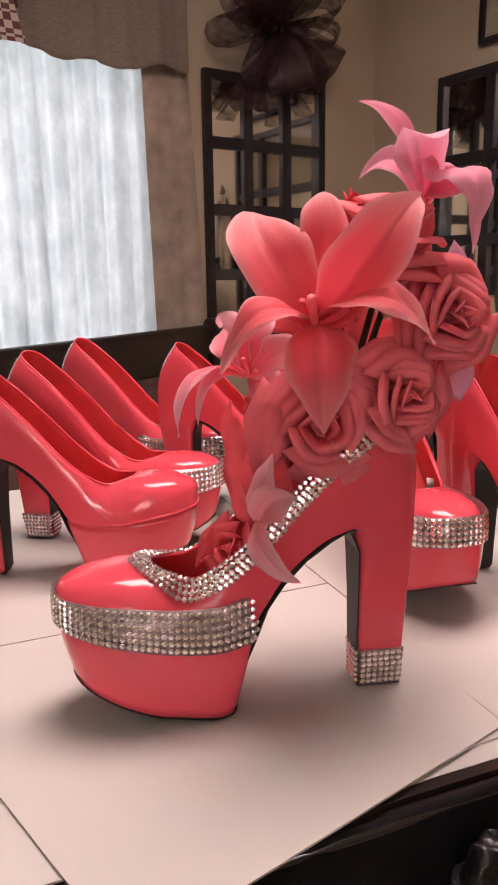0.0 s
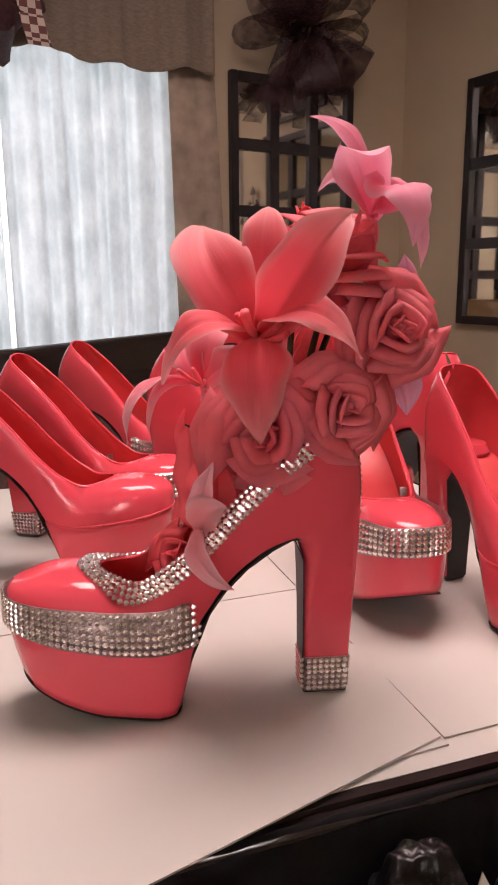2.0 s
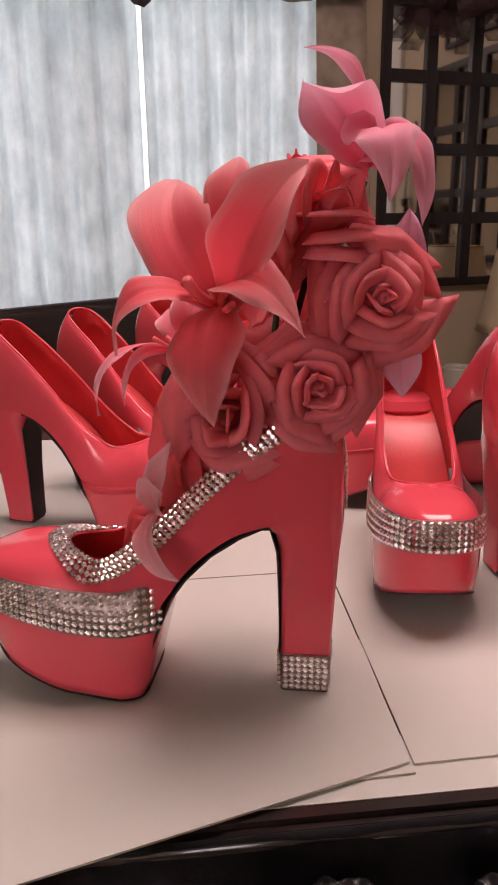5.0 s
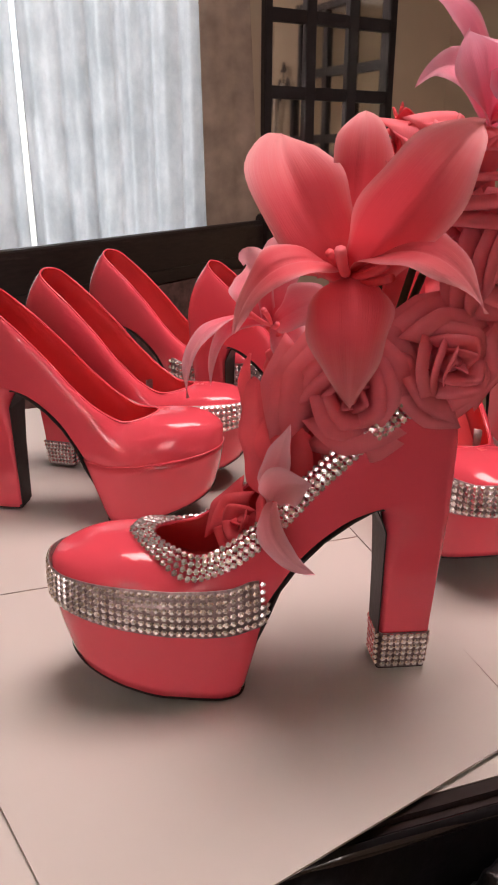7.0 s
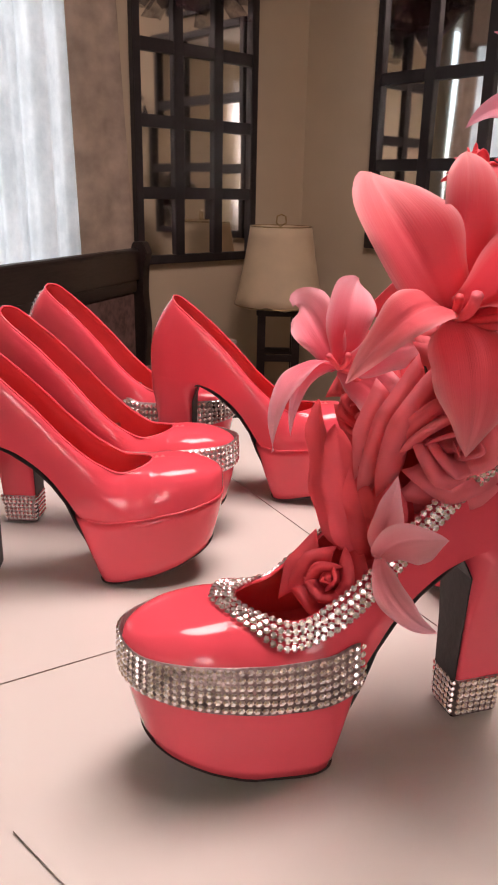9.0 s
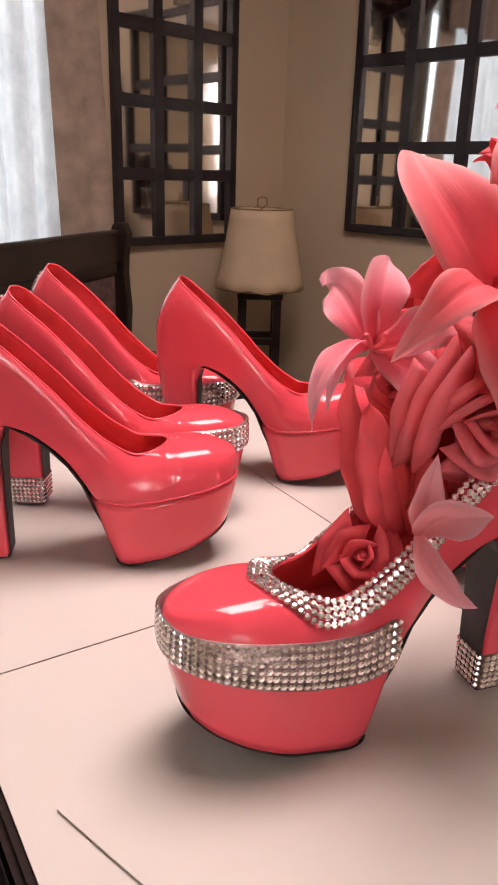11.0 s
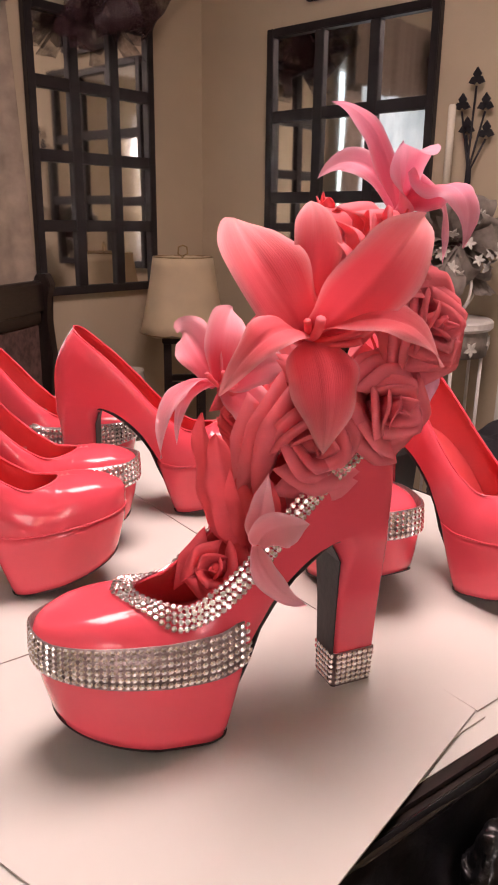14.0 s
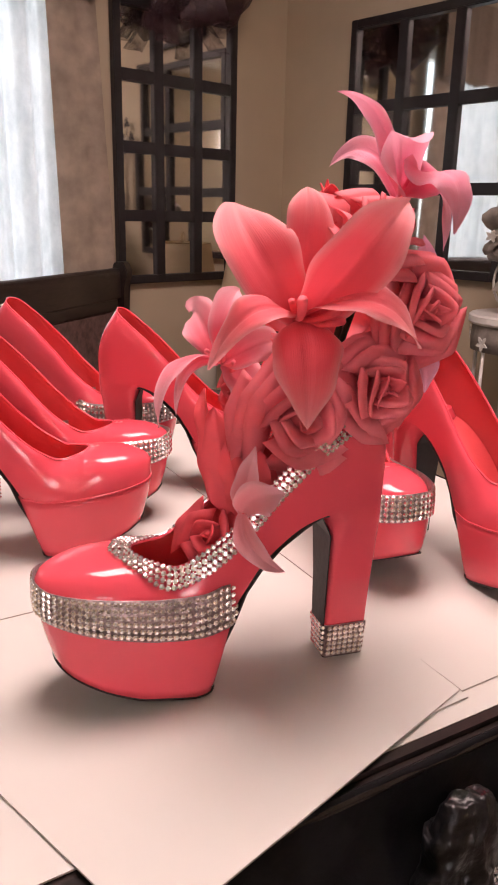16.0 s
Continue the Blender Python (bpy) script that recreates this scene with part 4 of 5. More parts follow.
T = (0.036, 0.464, 0.999)
big = lily([
    ((T, (0.027, 0.442, 1.014), (-0.002, 0.444, 1.052), (-0.002, 0.494, 1.068)), 0.0235, (0.15, -1, 0.25), 0.34, 0.07, 0.9, 0.58, 0.0),
    ((T, (0.050, 0.426, 1.014), (0.071, 0.404, 1.058), (0.091, 0.430, 1.070)), 0.0215, (-0.25, -1, 0.2), 0.40, 0.07, 0.25, 0.52, 0.0),
    ((T, (0.039, 0.462, 1.030), (0.041, 0.452, 1.064), (0.041, 0.478, 1.078)), 0.0150, (0, -1, 0.3), 0.30, 0.06, 0.6, 0.60, 0.0),
    ((T, (0.050, 0.424, 1.018), (0.074, 0.396, 1.034), (0.096, 0.405, 0.991)), 0.0150, (0.25, -0.75, 0.75), 0.22, 0.10, 0.15, 0.48, 0.1),
    ((T, (0.036, 0.420, 1.006), (0.035, 0.402, 0.970), (0.039, 0.432, 0.936)), 0.0215, (-0.05, -1, 0.2), 0.10, 0.05, 0.1, 0.42, 0.28),
    ((T, (0.018, 0.424, 1.018), (-0.008, 0.398, 1.020), (-0.021, 0.438, 0.972)), 0.0135, (-0.3, -0.75, 0.7), 0.22, 0.10, 0.15, 0.48, 0.1),
], "large coral silk lily with pale-rimmed petals", LILY)
# pistil with a blunt head, and broad folded filaments round it
part("pistil", tube(bezier3((0.035, 0.455, 1.001), (0.033, 0.432, 1.003), (0.031, 0.420, 1.016)), 0.0024, 8, taper=1.25), ROSE, big, smooth=True)
for c, t in (((0.041, 0.436, 1.000), (0.052, 0.418, 1.010)), ((0.044, 0.436, 0.997), (0.055, 0.420, 1.004)), ((0.030, 0.438, 1.006), (0.026, 0.428, 1.014))):
    part("stamen", tube(bezier3(T, c, t), 0.0019, 6, taper=1.2), ROSEDEEP, big, smooth=True)

L = (-0.008, 0.514, 0.961)
left = lily([
    ((L, (-0.026, 0.486, 0.980), (-0.056, 0.462, 0.972), (-0.051, 0.467, 0.928)), 0.0075, (-0.5, -0.5, 0.8), 0.25, 0.14, 0.1, 0.45, 0.1),
    ((L, (-0.022, 0.492, 0.974), (-0.042, 0.478, 0.966), (-0.040, 0.480, 0.932)), 0.0050, (-0.2, -0.8, 0.5), 0.25, 0.14, 0.1, 0.45, 0.1),
    ((L, (-0.016, 0.506, 0.975), (-0.026, 0.528, 1.002), (-0.028, 0.554, 0.992)), 0.0150, (-0.25, -1, 0.1), 0.32, 0.12, 0.7, 0.58, 0.0),
    ((L, (-0.006, 0.500, 0.985), (-0.004, 0.512, 1.006), (0.006, 0.536, 1.010)), 0.0140, (0, -1, 0.2), 0.30, 0.10, 0.4, 0.55, 0.0),
    ((L, (0.002, 0.484, 0.974), (0.016, 0.470, 0.990), (0.030, 0.476, 0.980)), 0.0130, (0, -1, 0.5), 0.22, 0.10, 0.3, 0.50, 0.1),
    ((L, (0.000, 0.482, 0.962), (0.010, 0.462, 0.958), (0.018, 0.466, 0.944)), 0.0140, (-0.1, -1, 0.2), 0.15, 0.10, 0.3, 0.45, 0.2),
], "pink silk lily with curled petals and freckles", PINKLILY)
for c, t in (((-0.012, 0.496, 0.966), (-0.020, 0.486, 0.975)), ((-0.006, 0.494, 0.968), (-0.010, 0.484, 0.976)), ((-0.004, 0.496, 0.962), (-0.002, 0.484, 0.968))):
    part("stamen", tube(bezier3(L, c, t), 0.0012, 6, taper=1.4), ROSE, left, smooth=True)

P = (0.108, 0.508, 1.072)
top = lily([
    ((P, (0.104, 0.516, 1.104), (0.103, 0.544, 1.140), (0.066, 0.522, 1.138)), 0.0092, (-0.75, -0.6, -0.2), 0.35, 0.07, 0.0, 0.38, 0.0),
    ((P, (0.100, 0.520, 1.104), (0.090, 0.556, 1.118), (0.072, 0.566, 1.095)), 0.0105, (-0.4, -0.8, 0.5), 0.30, 0.08, 0.1, 0.50, 0.0),
    ((P, (0.100, 0.478, 1.090), (0.092, 0.462, 1.104), (0.084, 0.448, 1.108)), 0.0215, (-0.5, -0.75, 0.6), -0.35, 0.06, 0.0, 0.45, 0.2),
    ((P, (0.112, 0.466, 1.098), (0.134, 0.440, 1.096), (0.127, 0.452, 1.052)), 0.0185, (0.35, -0.9, 0.35), 0.12, 0.08, 0.1, 0.45, 0.25),
    ((P, (0.126, 0.500, 1.102), (0.146, 0.500, 1.086), (0.139, 0.500, 1.040)), 0.0135, (0.8, -0.6, 0.3), 0.15, 0.08, 0.1, 0.45, 0.2),
], "pink silk lily turned sideways at the bouquet's top", TOPPINK)
V = (0.112, 0.514, 0.990)
lily([
    ((V, (0.122, 0.500, 0.984), (0.134, 0.494, 0.965), (0.133, 0.494, 0.944)), 0.0150, (0.2, -1, 0.1), 0.2, 0.08, 0.1, 0.5, 0.1),
    ((V, (0.108, 0.500, 0.984), (0.106, 0.488, 0.965), (0.105, 0.490, 0.950)), 0.0120, (0, -1, 0.1), 0.2, 0.08, 0.1, 0.5, 0.1),
    ((V, (0.124, 0.505, 1.005), (0.134, 0.505, 1.030), (0.130, 0.515, 1.050)), 0.0130, (0.2, -1, 0.1), 0.2, 0.08, 0.1, 0.5, 0.0),
], "lavender pink silk lily half hidden among roses", LAVENDER)

H = (0.001, 0.432, 0.882)
lily([
    ((H, (-0.001, 0.426, 0.896), (0.003, 0.430, 0.908), (0.009, 0.440, 0.924)), 0.0085, (-0.2, -1, 0.1), 0.35, 0.08, 0.0, 0.40, 0.0),
    ((H, (0.004, 0.420, 0.897), (0.012, 0.404, 0.905), (0.022, 0.398, 0.908)), 0.0130, (0.0, -1, 0.25), 0.30, 0.06, 0.0, 0.38, 0.0),
    ((H, (-0.004, 0.414, 0.876), (0.006, 0.402, 0.862), (0.025, 0.408, 0.853)), 0.0078, (-0.3, -1, 0.4), 0.30, 0.10, 0.0, 0.42, 0.0),
], "pale pink silk lily hanging over the shoe's opening", PALEPINK)

rose((0.040, 0.461, 0.937), (-0.02, -1, 0.06), 0.052, "coral foam rose with layered petals", 18, 1)
rose((0.089, 0.463, 0.955), (0.38, -1, 0.15), 0.041, "coral foam rose with layered petals", 17, 2, turn=1.0)
rose((0.119, 0.478, 1.003), (0.42, -1, 0.15), 0.042, "coral foam rose with layered petals", 17, 3, turn=2.3)
rose((0.085, 0.484, 1.044), (0.55, -0.50, 0.70), 0.049, "coral foam rose looking upwards behind the lily", 15, 4, deep=1.2)
rose((0.063, 0.522, 1.068), (-0.1, -0.2, 1), 0.019, "small coral rosebud at the bouquet's top", 9, 5, ROSEDEEP, deep=1.4)
rose((-0.018, 0.464, 0.853), (-0.35, -0.85, 0.5), 0.027, "coral foam rose set in the shoe's opening", 9, 6, ROSEDEEP)
rose((0.008, 0.500, 0.945), (-0.75, -0.6, 0.2), 0.031, "deep coral foam rose on the bouquet's side", 14, 7, ROSEDEEP)
rose((0.045, 0.535, 0.985), (0, 0.9, 0.4), 0.040, "coral foam rose at the bouquet's back", 13, 8)
rose((0.095, 0.545, 0.965), (0.5, 0.8, 0.1), 0.034, "coral foam rose at the bouquet's back", 12, 9)

drop = thing("silk_petals", "loose deep red silk petals tucked into the shoe", "artificial flower", None, "silk flowers in the shoe")
for k, (sp, w, fc) in enumerate([
        (((0.004, 0.470, 0.862), (-0.006, 0.462, 0.884), (-0.014, 0.470, 0.910), (-0.014, 0.486, 0.936)), 0.014, (-0.4, -1, 0.1)),
        (((0.012, 0.470, 0.862), (0.008, 0.456, 0.880), (0.002, 0.464, 0.905), (0.002, 0.480, 0.930)), 0.017, (-0.2, -1, 0.1)),
        (((-0.004, 0.482, 0.862), (-0.018, 0.486, 0.886), (-0.022, 0.496, 0.915), (-0.020, 0.508, 0.945)), 0.012, (-0.9, -0.6, 0.1)),
        (((0.018, 0.474, 0.864), (0.016, 0.462, 0.878), (0.014, 0.462, 0.895), (0.012, 0.470, 0.912)), 0.014, (0, -1, 0.1))]):
    petal(sp, w, fc, "petal", ROSEDEEP, drop, fold=0.30, ruffle=0.16, blunt=0.7, seed=20 + k, neck=0.6)
stems = thing("stem_bundle", "dark green wired stems holding the bouquet", "flower stems", None, "silk flowers in the shoe")
for x, y, z in ((0.032, 0.480, 0.93), (0.088, 0.480, 0.955), (0.115, 0.495, 1.0), (0.080, 0.495, 1.03), (0.037, 0.478, 0.99), (-0.005, 0.520, 0.965), (0.104, 0.515, 1.065), (0.058, 0.515, 1.05), (0.006, 0.50, 0.94), (0.045, 0.53, 0.98), (0.095, 0.54, 0.96), (0.112, 0.512, 0.985)):
    part("stem", tube([(0.045, 0.478, 0.872), (0.05, 0.49, 0.915), (x, y, z)], 0.0022, 6), STEM, stems, smooth=True)


# ---- bench, lamp, stool ----
BA = radians(64)
BM = Matrix.Translation((-0.225, 2.76, 0)) @ Matrix.Rotation(BA, 4, "Z") @ pose(0, 0, 0, 0, 0, 180)
bench = thing("bench", "dark wooden bench with a brown upholstered back", "bench", BM)
BL = 1.75


def rail(x0, x1, pts, bm=None):
    bm = bm or bmesh.new()
    a = [bm.verts.new((x0, y, z)) for y, z in pts]
    b = [bm.verts.new((x1, y, z)) for y, z in pts]
    n = len(pts)
    for i in range(n):
        bm.faces.new((a[i], a[(i + 1) % n], b[(i + 1) % n], b[i]))
    bm.faces.new(a[::-1])
    bm.faces.new(b)
    return bm


roll = [(0.018 * math.cos(a) + 0.0, 0.845 + 0.020 * math.sin(a)) for a in np.linspace(0, math.pi, 9)] + [(-0.02, 0.76), (0.02, 0.76)]
part("top_rail", rail(0.02, BL - 0.02, roll), DARKWOOD, bench, smooth=False, bevel=0.002)
part("back_panel", box(0.05, -0.012, 0.42, BL - 0.05, 0.012, 0.72), UPHOL, bench, "brown damask back pad", bevel=0.006)
part("lower_rail", box(0.04, -0.018, 0.36, BL - 0.04, 0.018, 0.42), DARKWOOD, bench, bevel=0.003)
part("cross_rail", box(0.04, -0.017, 0.72, BL - 0.04, 0.017, 0.76), DARKWOOD, bench, bevel=0.003)
for x in (0.0, BL):
    bm = bmesh.new()
    side = [(-0.028, 0.0), (0.022, 0.0), (0.026, 0.42), (0.040, 0.60), (0.028, 0.72), (0.030, 0.80), (0.046, 0.85), (0.030, 0.885), (-0.004, 0.885), (-0.022, 0.86), (-0.020, 0.78), (-0.012, 0.68), (-0.006, 0.5), (-0.028, 0.42)]
    part("post", rail(x - 0.022, x + 0.022, side, bm), DARKWOOD, bench, bevel=0.003)
part("seat", box(0.0, 0.02, 0.40, BL, 0.46, 0.46), UPHOL, bench, "brown damask seat pad", bevel=0.012)
for x in (0.03, BL - 0.07):
    part("leg", box(x, 0.40, 0, x + 0.045, 0.445, 0.40), DARKWOOD, bench, bevel=0.003)

LAMP = Matrix.Translation((0.295, 2.945, 0))
stool = thing("lamp_table", "tall dark wooden stand under the lamp", "side table", LAMP @ pose(0, 0, 0, 0, 0, -6))
part("top", box(-0.085, -0.085, 0.612, 0.085, 0.085, 0.637), DARKWOOD, stool, bevel=0.004)
for x in (-0.080, 0.050):
    for y in (-0.080, 0.050):
        part("leg", box(x, y, 0, x + 0.03, y + 0.03, 0.612), DARKWOOD, stool, bevel=0.002)
for z in (0.20, 0.44):
    part("stretcher", box(-0.055, -0.08, z, 0.055, -0.06, z + 0.025), DARKWOOD, stool, bevel=0.002)
    part("stretcher", box(-0.055, 0.06, z, 0.055, 0.08, z + 0.025), DARKWOOD, stool, bevel=0.002)
lamp = thing("table_lamp", "table lamp with a cream parchment shade", "lamp", LAMP)
part("base", lathe([(0, 0.637), (0.05, 0.637), (0.052, 0.647), (0.02, 0.657), (0.014, 0.68), (0.012, 0.80), (0, 0.80)], 24), BRASS, lamp, smooth=True)
n = 48
vs, fs = [], []
for j in range(9):
    t = j / 8
    for k in range(n):
        a = 2 * math.pi * k / n
        r = (0.168 - 0.054 * t - 0.004 * math.sin(math.pi * t)) * (1 + 0.012 * math.cos(8 * a))
        vs.append((r * math.cos(a), r * math.sin(a), 0.648 + 0.285 * t - 0.006 * (1 - t) * math.cos(8 * a)))
for j in range(8):
    for k in range(n):
        fs.append((j * n + k, j * n + (k + 1) % n, (j + 1) * n + (k + 1) % n, (j + 1) * n + k))
shade = hang("shade", mesh_from("shade", vs, fs, SHADE), lamp, "cream parchment shade with dark trim")
so = shade.modifiers.new("thickness", "SOLIDIFY")
so.thickness = 0.002
for r, z in ((0.114, 0.933), (0.169, 0.648)):
    part("trim", tube([(r * math.cos(a), r * math.sin(a), z) for a in np.linspace(0, 2 * math.pi, 49)], 0.0022, 6), BRASS, shade, smooth=True)
part("harp", tube([(0, 0, 0.80), (0, 0, 0.93), (-0.018, 0, 0.945), (-0.016, 0, 0.968), (0, 0, 0.975), (0.016, 0, 0.968), (0.018, 0, 0.945), (0, 0, 0.935)], 0.003, 6), BRASS, lamp, smooth=True)
jar = thing("glass_jar", "clouded glass jar on a low stand", "jar", Matrix.Translation((0.075, 2.90, 0)))
part("body", lathe([(0.0, 0.30), (0.05, 0.30), (0.062, 0.33), (0.062, 0.48), (0.056, 0.505), (0.058, 0.515), (0.052, 0.515), (0.05, 0.49), (0.056, 0.47), (0.056, 0.335), (0, 0.32)], 28), GLASSJAR, jar, smooth=True)
stand = thing("low_stand", "low dark wooden stand under the glass jar", "side table", Matrix.Translation((0.075, 2.90, 0)))
part("top", box(-0.08, -0.08, 0.275, 0.08, 0.08, 0.30), DARKWOOD, stand, bevel=0.003)
for x in (-0.07, 0.045):
    for y in (-0.07, 0.045):
        part("leg", box(x, y, 0, x + 0.025, y + 0.025, 0.275), DARKWOOD, stand)


# ---- bows, sconce, picture, plant stand ----
def blossom(r, m):
    """A flat five-lobed blossom of a little thickness."""
    bm = bmesh.new()
    ring = []
    for k in range(20):
        a = 2 * math.pi * k / 20
        q = r * (0.72 + 0.28 * math.cos(5 * a))
        ring.append((q * math.cos(a), q * math.sin(a)))
    lo = [bm.verts.new((x, y, 0)) for x, y in ring]
    hi = [bm.verts.new((x * 0.9, y * 0.9, 0.003)) for x, y in ring]
    mid = bm.verts.new((0, 0, 0.001))
    for k in range(20):
        bm.faces.new((lo[k], lo[(k + 1) % 20], hi[(k + 1) % 20], hi[k]))
        bm.faces.new((hi[k], hi[(k + 1) % 20], mid))
    bmesh.ops.transform(bm, matrix=m, verts=bm.verts)
    return bm


def loop_ribbon(base, out, width, size, bm, twist=0.0, n=14):
    """A loop of wide ribbon that leaves base, swings out and comes back."""
    base, out = Vector(base), Vector(out).normalized()
    side = out.cross(Vector((0.2, 0.5, 1))).normalized()
    up = side.cross(out)
    side = (math.cos(twist) * side + math.sin(twist) * up).normalized()
    up = side.cross(out)
    prev = None
    for i in range(n + 1):
        a = 2 * math.pi * i / n
        p = base + out * size * (1 - math.cos(a)) / 2 + up * size * 0.30 * math.sin(a) * (0.5 - 0.5 * math.cos(a) * 0.6)
        w = width * (0.3 + 0.7 * math.sin(a / 2) ** 0.7)
        row = [bm.verts.new(p + side * w * q + out * 0.02 * size * math.sin(5 * q + i)) for q in (-1, -0.5, 0, 0.5, 1)]
        if prev:
            for k in range(4):
                bm.faces.new((prev[k], prev[k + 1], row[k + 1], row[k]))
        prev = row
    return bm


def net_mat():
    m, nt, b = nodes_of("dark_open_mesh")
    n, l = nt.nodes, nt.links
    b.inputs["Base Color"].default_value = (0.060, 0.024, 0.030, 1)
    b.inputs["Roughness"].default_value = 0.55
    tc = n.new("ShaderNodeTexCoord")
    w1 = n.new("ShaderNodeTexNoise")
    w1.inputs["Scale"].default_value, w1.inputs["Detail"].default_value = 25, 3
    l.new(tc.outputs["Object"], w1.inputs["Vector"])
    mr = n.new("ShaderNodeMapRange")
    mr.inputs[1].default_value, mr.inputs[2].default_value, mr.inputs[3].default_value, mr.inputs[4].default_value = 0.3, 0.7, 0.35, 0.80
    l.new(w1.outputs[0], mr.inputs[0])
    tp = n.new("ShaderNodeBsdfTransparent")
    mx = n.new("ShaderNodeMixShader")
    l.new(mr.outputs[0], mx.inputs[0])
    l.new(tp.outputs[0], mx.inputs[1])
    l.new(b.outputs[0], mx.inputs[2])
    l.new(mx.outputs[0], n["Material Output"].inputs[0])
    return m


NET = net_mat()


def mesh_bow(name, m, loops, label, material, seed, size, tails):
    th = thing(name, label, "bow", m)
    rnd = random.Random(seed)
    for k in range(loops):
        a = 2 * math.pi * k / loops + rnd.uniform(-0.2, 0.2)
        bm = loop_ribbon((0, 0, 0), (math.cos(a), -0.35 + rnd.uniform(-0.3, 0.15), math.sin(a)), size * rnd.uniform(0.26, 0.36), size * rnd.uniform(0.8, 1.1), bmesh.new(), rnd.uniform(-0.6, 0.6))
        ob = part("loop", bm, material, th, smooth=True)
    for k in range(tails):
        a = -math.pi / 2 + rnd.uniform(-0.7, 0.7)
        d = Vector((math.cos(a), 0, math.sin(a)))
        bm = bmesh.new()
        prev = None
        for i in range(8):
            p = d * size * 1.15 * i / 7 + Vector((0, -0.02 - 0.02 * math.sin(i), 0))
            row = [bm.verts.new(p + Vector((1, 0, 0)) * q * size * 0.17 * (0.4 + 0.6 * i / 7) + Vector((0, 0.012 * math.sin(4 * q + i), 0))) for q in (-1, -0.3, 0.4, 1)]
            if prev:
                for c in range(3):
                    bm.faces.new((prev[c], prev[c + 1], row[c + 1], row[c]))
            prev = row
        part("tail", bm, material, th, smooth=True)
    part("knot", lathe([(0, -0.03), (0.02, -0.026), (0.032, 0), (0.02, 0.026), (0, 0.03)], 14), MESHDARK, th, smooth=True)
    return th


mesh_bow("mesh_bow", RM @ pose(0.57, 0.085, 1.90, 0, 0, 180), 13, "large dark wine mesh bow over the pane mirror", NET, 4, 0.27, 4)
mesh_bow("mesh_bow", RM @ pose(1.76, 0.20, 1.86, 0, 0, 180), 13, "dark wine mesh bow with plaid ribbon on the valance", MESHDARK, 6, 0.25, 0)


def plaid_mat():
    m, nt, b = nodes_of("plaid_ribbon")
    n, l = nt.nodes, nt.links
    tc = n.new("ShaderNodeTexCoord")
    ch = n.new("ShaderNodeTexChecker")
    ch.inputs["Scale"].default_value = 46
    ch.inputs["Color1"].default_value, ch.inputs["Color2"].default_value = (0.10, 0.035, 0.035, 1), (0.42, 0.35, 0.30, 1)
    l.new(tc.outputs["Object"], ch.inputs["Vector"])
    l.new(ch.outputs[0], b.inputs["Base Color"])
    b.inputs["Roughness"].default_value = 0.85
    return m


PLAID = plaid_mat()
for x, w in ((1.62, 0.032), (1.86, 0.030)):
    rib = thing("plaid_ribbon", "wine and white plaid ribbon hanging from the bow", "ribbon", RM @ pose(x, 0.36, 0))
    bm = bmesh.new()
    prev = None
    for i in range(13):
        t = i / 12
        row = [bm.verts.new((q * w + 0.02 * math.sin(3 * t), 0.012 * math.sin(7 * t) - 0.07 * (1 - t) * t, 2.0 - 0.36 * t)) for q in (-1, 0, 1)]
        if prev:
            for c in range(2):
                bm.faces.new((prev[c], prev[c + 1], row[c + 1], row[c]))
        prev = row
    part("ribbon_strip", bm, PLAID, rib, smooth=True)

pic = thing("framed_picture", "framed print in a black and brass frame", "picture", RM @ pose(0.003, 0.545, 1.815, 0, 0, 90))
for x0, z0, x1, z1 in ((0, 0, 0.022, 0.34), (0.40, 0, 0.422, 0.34), (0.022, 0, 0.40, 0.022), (0.022, 0.318, 0.40, 0.34)):
    part("frame", box(x0, -0.022, z0, x1, 0, z1), BLACKFRAME, pic, bevel=0.003)
part("print", box(0.022, -0.008, 0.022, 0.40, -0.002, 0.318), PICTURE, pic)

sconce = thing("wall_sconce", "black iron leaf sconce with an ivory candle", "candle holder", RM @ pose(0.012, 1.225, 1.065, 0, 0, 90))
heads = [(0.0, 0.43), (-0.042, 0.36), (0.036, 0.355), (-0.02, 0.29), (0.046, 0.275)]
for k, (x, z) in enumerate(heads):
    part("stalk", tube([(0.012 * (k - 2), -0.012, 0.0), (0.004 * (k - 2), -0.02, 0.10), (0.003 * (k - 2), -0.02, 0.17), (x, -0.016, z - 0.02)], 0.0035, 6), IRON, sconce, smooth=True)
    bm = bmesh.new()
    for a, r in ((90, 0.034), (200, 0.029), (-20, 0.029)):
        d = Vector((math.cos(radians(a)), 0, math.sin(radians(a))))
        s = Vector((d.z, 0, -d.x))
        c = Vector((x, -0.016, z))
        ring = [c - d * 0.01, c + d * r * 0.45 + s * r * 0.42, c + d * r, c + d * r * 0.45 - s * r * 0.42]
        f0 = [bm.verts.new(p + Vector((0, -0.003, 0))) for p in ring]
        f1 = [bm.verts.new(p + Vector((0, 0.003, 0))) for p in ring]
        bm.faces.new(f0)
        bm.faces.new(f1[::-1])
        for i in range(4):
            bm.faces.new((f0[i], f0[(i + 1) % 4], f1[(i + 1) % 4], f1[i]))
    part("iron_leaf", bm, IRON, sconce)
part("bracket", tube([(-0.02, -0.01, 0.08), (-0.05, -0.05, 0.05)], 0.004, 6), IRON, sconce, smooth=True)
part("cup", lathe([(0, 0.035), (0.014, 0.035), (0.018, 0.05), (0.018, 0.075), (0.012, 0.075), (0.012, 0.06), (0, 0.06)], 16), IRON, sconce, smooth=True).location = (-0.055, -0.055, 0)
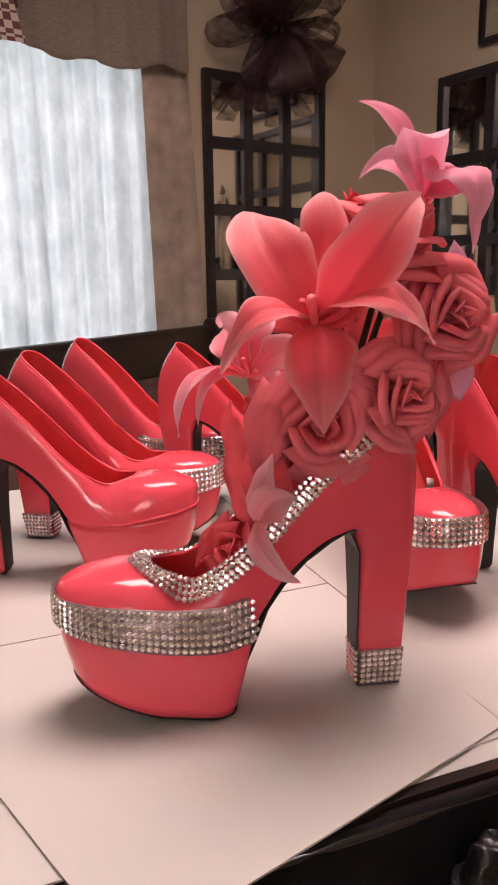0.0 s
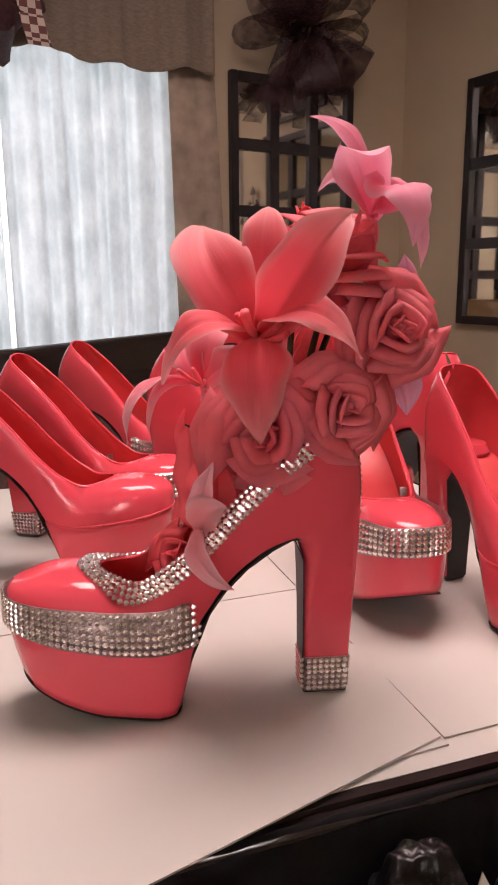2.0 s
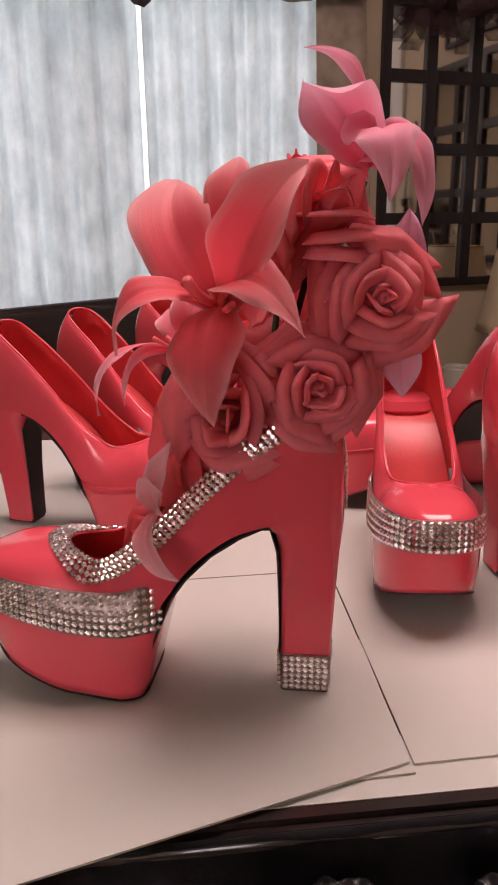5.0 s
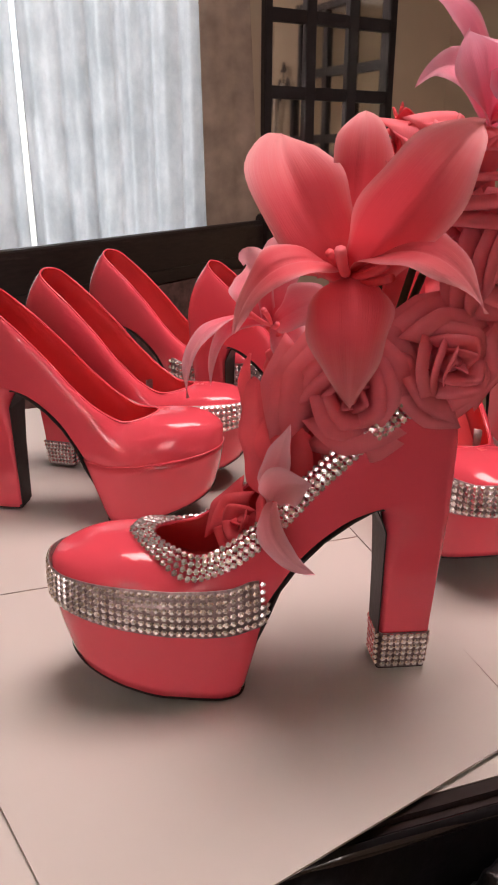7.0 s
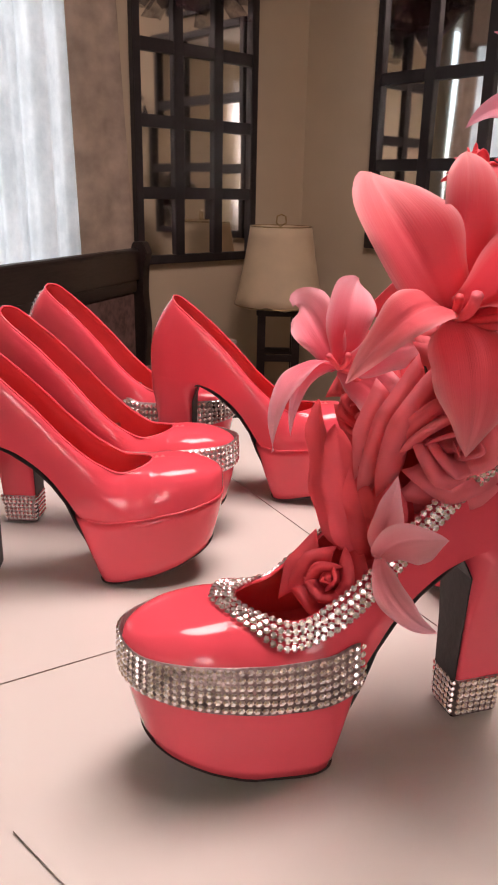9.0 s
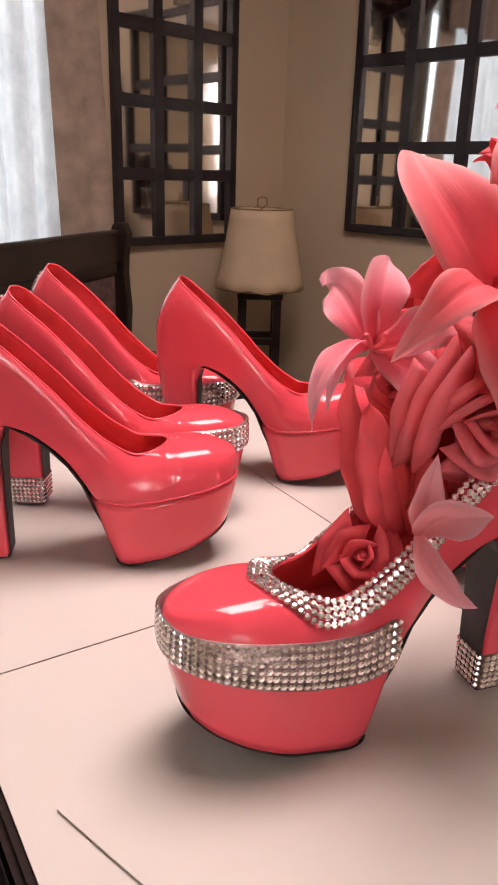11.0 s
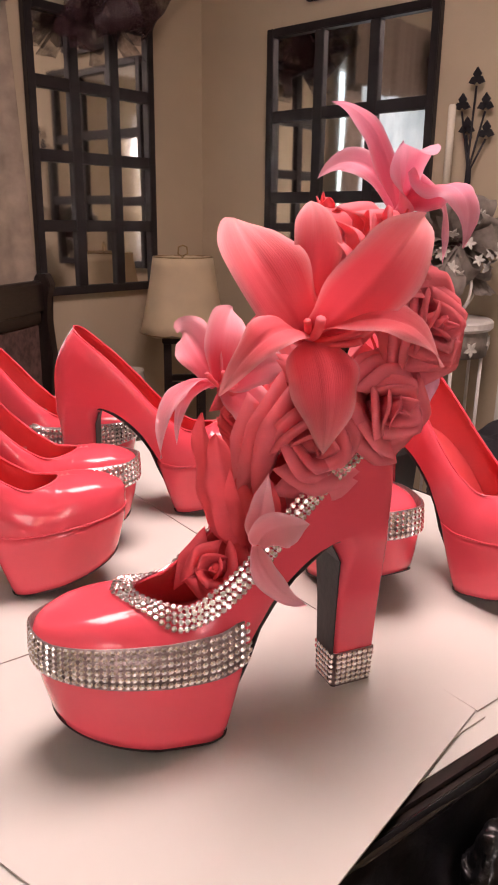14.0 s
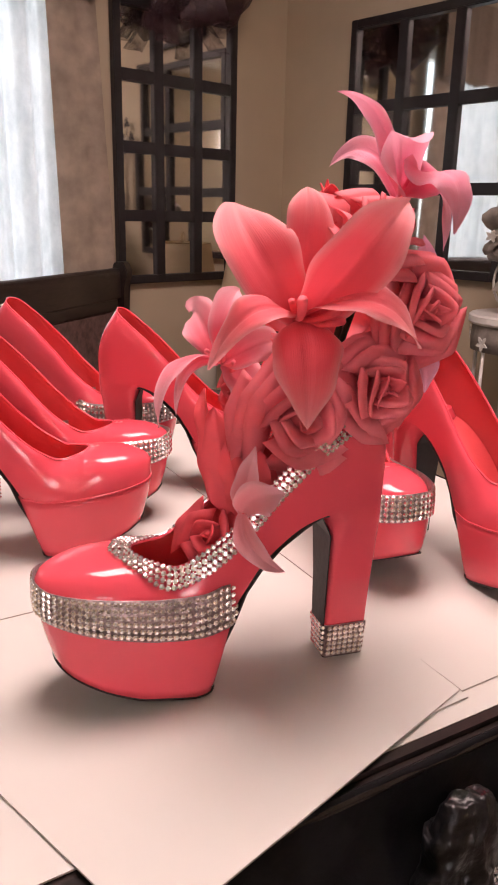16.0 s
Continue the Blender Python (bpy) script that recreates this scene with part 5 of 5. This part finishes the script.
cand = part("candle", lathe([(0, 0.06), (0.0115, 0.06), (0.0115, 0.352), (0.007, 0.358), (0, 0.356)], 16), WAX, sconce, "ivory taper candle", smooth=True)
cand.location = (-0.055, -0.055, 0)

PS = Vector((1.025, 2.215, -0.025))
pst = thing("plant_stand", "white round metal stand with a floral skirt", "plant stand", Matrix.Translation(PS))
part("top", lathe([(0, 0.775), (0.142, 0.775), (0.150, 0.783), (0.150, 0.80), (0.143, 0.806), (0, 0.806)], 40), WHITEMETAL, pst, smooth=False)
part("skirt", lathe([(0.135, 0.775), (0.138, 0.74), (0.136, 0.695), (0.130, 0.695), (0.130, 0.775)], 40), FLORAL, pst, "brown floral cloth skirt", smooth=True)
for k in range(6):
    a = 2 * math.pi * k / 6 + 0.3
    part("leg", tube([(0.125 * math.cos(a), 0.125 * math.sin(a), 0.775), (0.122 * math.cos(a), 0.122 * math.sin(a), 0.4), (0.135 * math.cos(a), 0.135 * math.sin(a), 0.0)], 0.0055, 6), WHITEMETAL, pst, smooth=True)
for k in range(9):
    a = 2 * math.pi * k / 9
    part("blossom", blossom(0.026, pose(0.139 * math.cos(a), 0.139 * math.sin(a), 0.735 + 0.015 * math.sin(5 * a), 0, 90, math.degrees(a))), RIBBONWHITE, pst)
ring = thing("wire_basket", "white wire hoop basket holding a floral bow", "basket", Matrix.Translation(PS + Vector((0, 0, 0.806))))
for rot in (0, 55, 110):
    pts = [(0.095 * math.cos(a), 0, 0.100 + 0.095 * math.sin(a)) for a in np.linspace(0, 2 * math.pi, 33)]
    bm = tube(pts, 0.0045, 6)
    bmesh.ops.transform(bm, matrix=pose(0, 0, 0, 0, 0, rot), verts=bm.verts)
    part("hoop", bm, WHITEMETAL, ring, smooth=True)
part("foot", lathe([(0, 0), (0.05, 0), (0.05, 0.006), (0, 0.008)], 24), WHITEMETAL, ring)
fb = mesh_bow("floral_bow", Matrix.Translation(PS + Vector((0.0, -0.03, 1.03))) @ pose(0, 0, 0, 0, 0, -20), 15, "brown ribbon bow printed with white blossoms", FLORAL, 15, 0.15, 3)
rnd = random.Random(2)
for k in range(16):
    a, r = rnd.uniform(0, 6.28), rnd.uniform(0.03, 0.13)
    m = pose(r * math.cos(a), -0.075 + 0.03 * rnd.random(), r * 0.8 * math.sin(a), 90 + rnd.uniform(-40, 40), 0, rnd.uniform(-40, 40))
    part("blossom", blossom(0.022, m), RIBBONWHITE, fb, "white blossom")

# ---- beside the table ----
def crumple(name, m, sx, sy, sz, material, label, category, seed, amp, n=44, freq=9):
    """A limp heap or sack: a rounded body folded by ridged noise."""
    vs, fs = [], []
    off = Vector((seed * 3.1, seed * 1.7, seed))
    for j in range(n + 1):
        ph = math.pi * j / n
        for i in range(2 * n):
            th2 = math.pi * i / n
            d = Vector((math.sin(ph) * math.cos(th2), math.sin(ph) * math.sin(th2), math.cos(ph)))
            e = Vector((math.copysign(abs(d.x) ** 0.6, d.x) * sx, math.copysign(abs(d.y) ** 0.6, d.y) * sy, math.copysign(abs(d.z) ** 0.7, d.z) * sz))
            k = 1 - 2 * abs(noise.noise(e * freq + off))
            k2 = 1 - 2 * abs(noise.noise(e * freq * 2.7 + off))
            vs.append(e + d * amp * (k + 0.45 * k2))
    for j in range(n):
        for i in range(2 * n):
            a, b = j * 2 * n + i, j * 2 * n + (i + 1) % (2 * n)
            fs.append((a, a + 2 * n, b + 2 * n, b))
    ob = new(name, mesh_from(name, vs, fs, material))
    ob.matrix_world = m
    return tagged(ob, label, category)


crumple("plastic_bag", pose(0.118, 0.340, 0.370, 0, 2, 24), 0.040, 0.018, 0.360, BAG, "crumpled black plastic bag beside the table", "bag", 4, 0.007, n=110, freq=42)
crumple("plastic_bag", pose(0.222, 0.386, 0.366, 0, -2, 24), 0.040, 0.018, 0.356, BAG, "crumpled black plastic bag beside the table", "bag", 9, 0.007, n=110, freq=42)
crumple("crumpled_cloth", pose(0.200, 0.322, 0.330, 0, 0, 24), 0.046, 0.024, 0.320, WINECLOTH, "heap of dark wine coloured cloth", "cloth", 6, 0.010)

# a bent strip of rhinestone mesh and a folded paper tag on the cloth
strip = thing("rhinestone_strip", "loose strip of rhinestone mesh lying on the cloth", "trimming", pose(0.150, 0.330, 0.668, 38, 0, 24))
gem_pts, net_v, net_f = [], [], []
for r in range(9):
    for c in range(16):
        y = 0.0042 * (r - 4)
        gem_pts.append((Vector((0.0042 * c, y, 0.0015 - 6.0 * y * y)), Vector((0, 12 * y, 1)).normalized(), Vector((1, 0, 0))))
for r in range(10):
    y = 0.0042 * (r - 4.5)
    net_v += [(-0.0024, y, -6.0 * y * y), (0.0655, y, -6.0 * y * y)]
for r in range(9):
    net_f.append((2 * r, 2 * r + 1, 2 * r + 3, 2 * r + 2))
backing = hang("backing", mesh_from("backing", net_v, net_f, SETTING), strip)
so = backing.modifiers.new("thickness", "SOLIDIFY")
so.thickness = 0.0008
v, f = stones(gem_pts, 0.0041)
tagged(hang("rhinestone_mesh", mesh_from("rhinestone_mesh", v, f, GEM, False), strip), kind="stuff")
tag = thing("paper_tag", "folded white paper tag leaning on the black bag", "paper", pose(0.160, 0.358, 0.680, 12, -18, 24))
for sgn in (0, 1):
    bm = bmesh.new()
    tri_v = [bm.verts.new(p) for p in ((0, 0, 0), (0.020, -0.006 * sgn, 0.004), (0.014, -0.010 * sgn, 0.034))]
    bm.faces.new(tri_v)
    leafp = part("leaf", bm, RIBBONWHITE, tag)
    so = leafp.modifiers.new("thickness", "SOLIDIFY")
    so.thickness = 0.0004
crumple("crumpled_cloth", pose(1.05, 1.65, 0.28, 0, 0, 30), 0.25, 0.22, 0.28, DARKCLOTH, "heap of dark clothes beyond the table", "cloth", 11, 0.03)
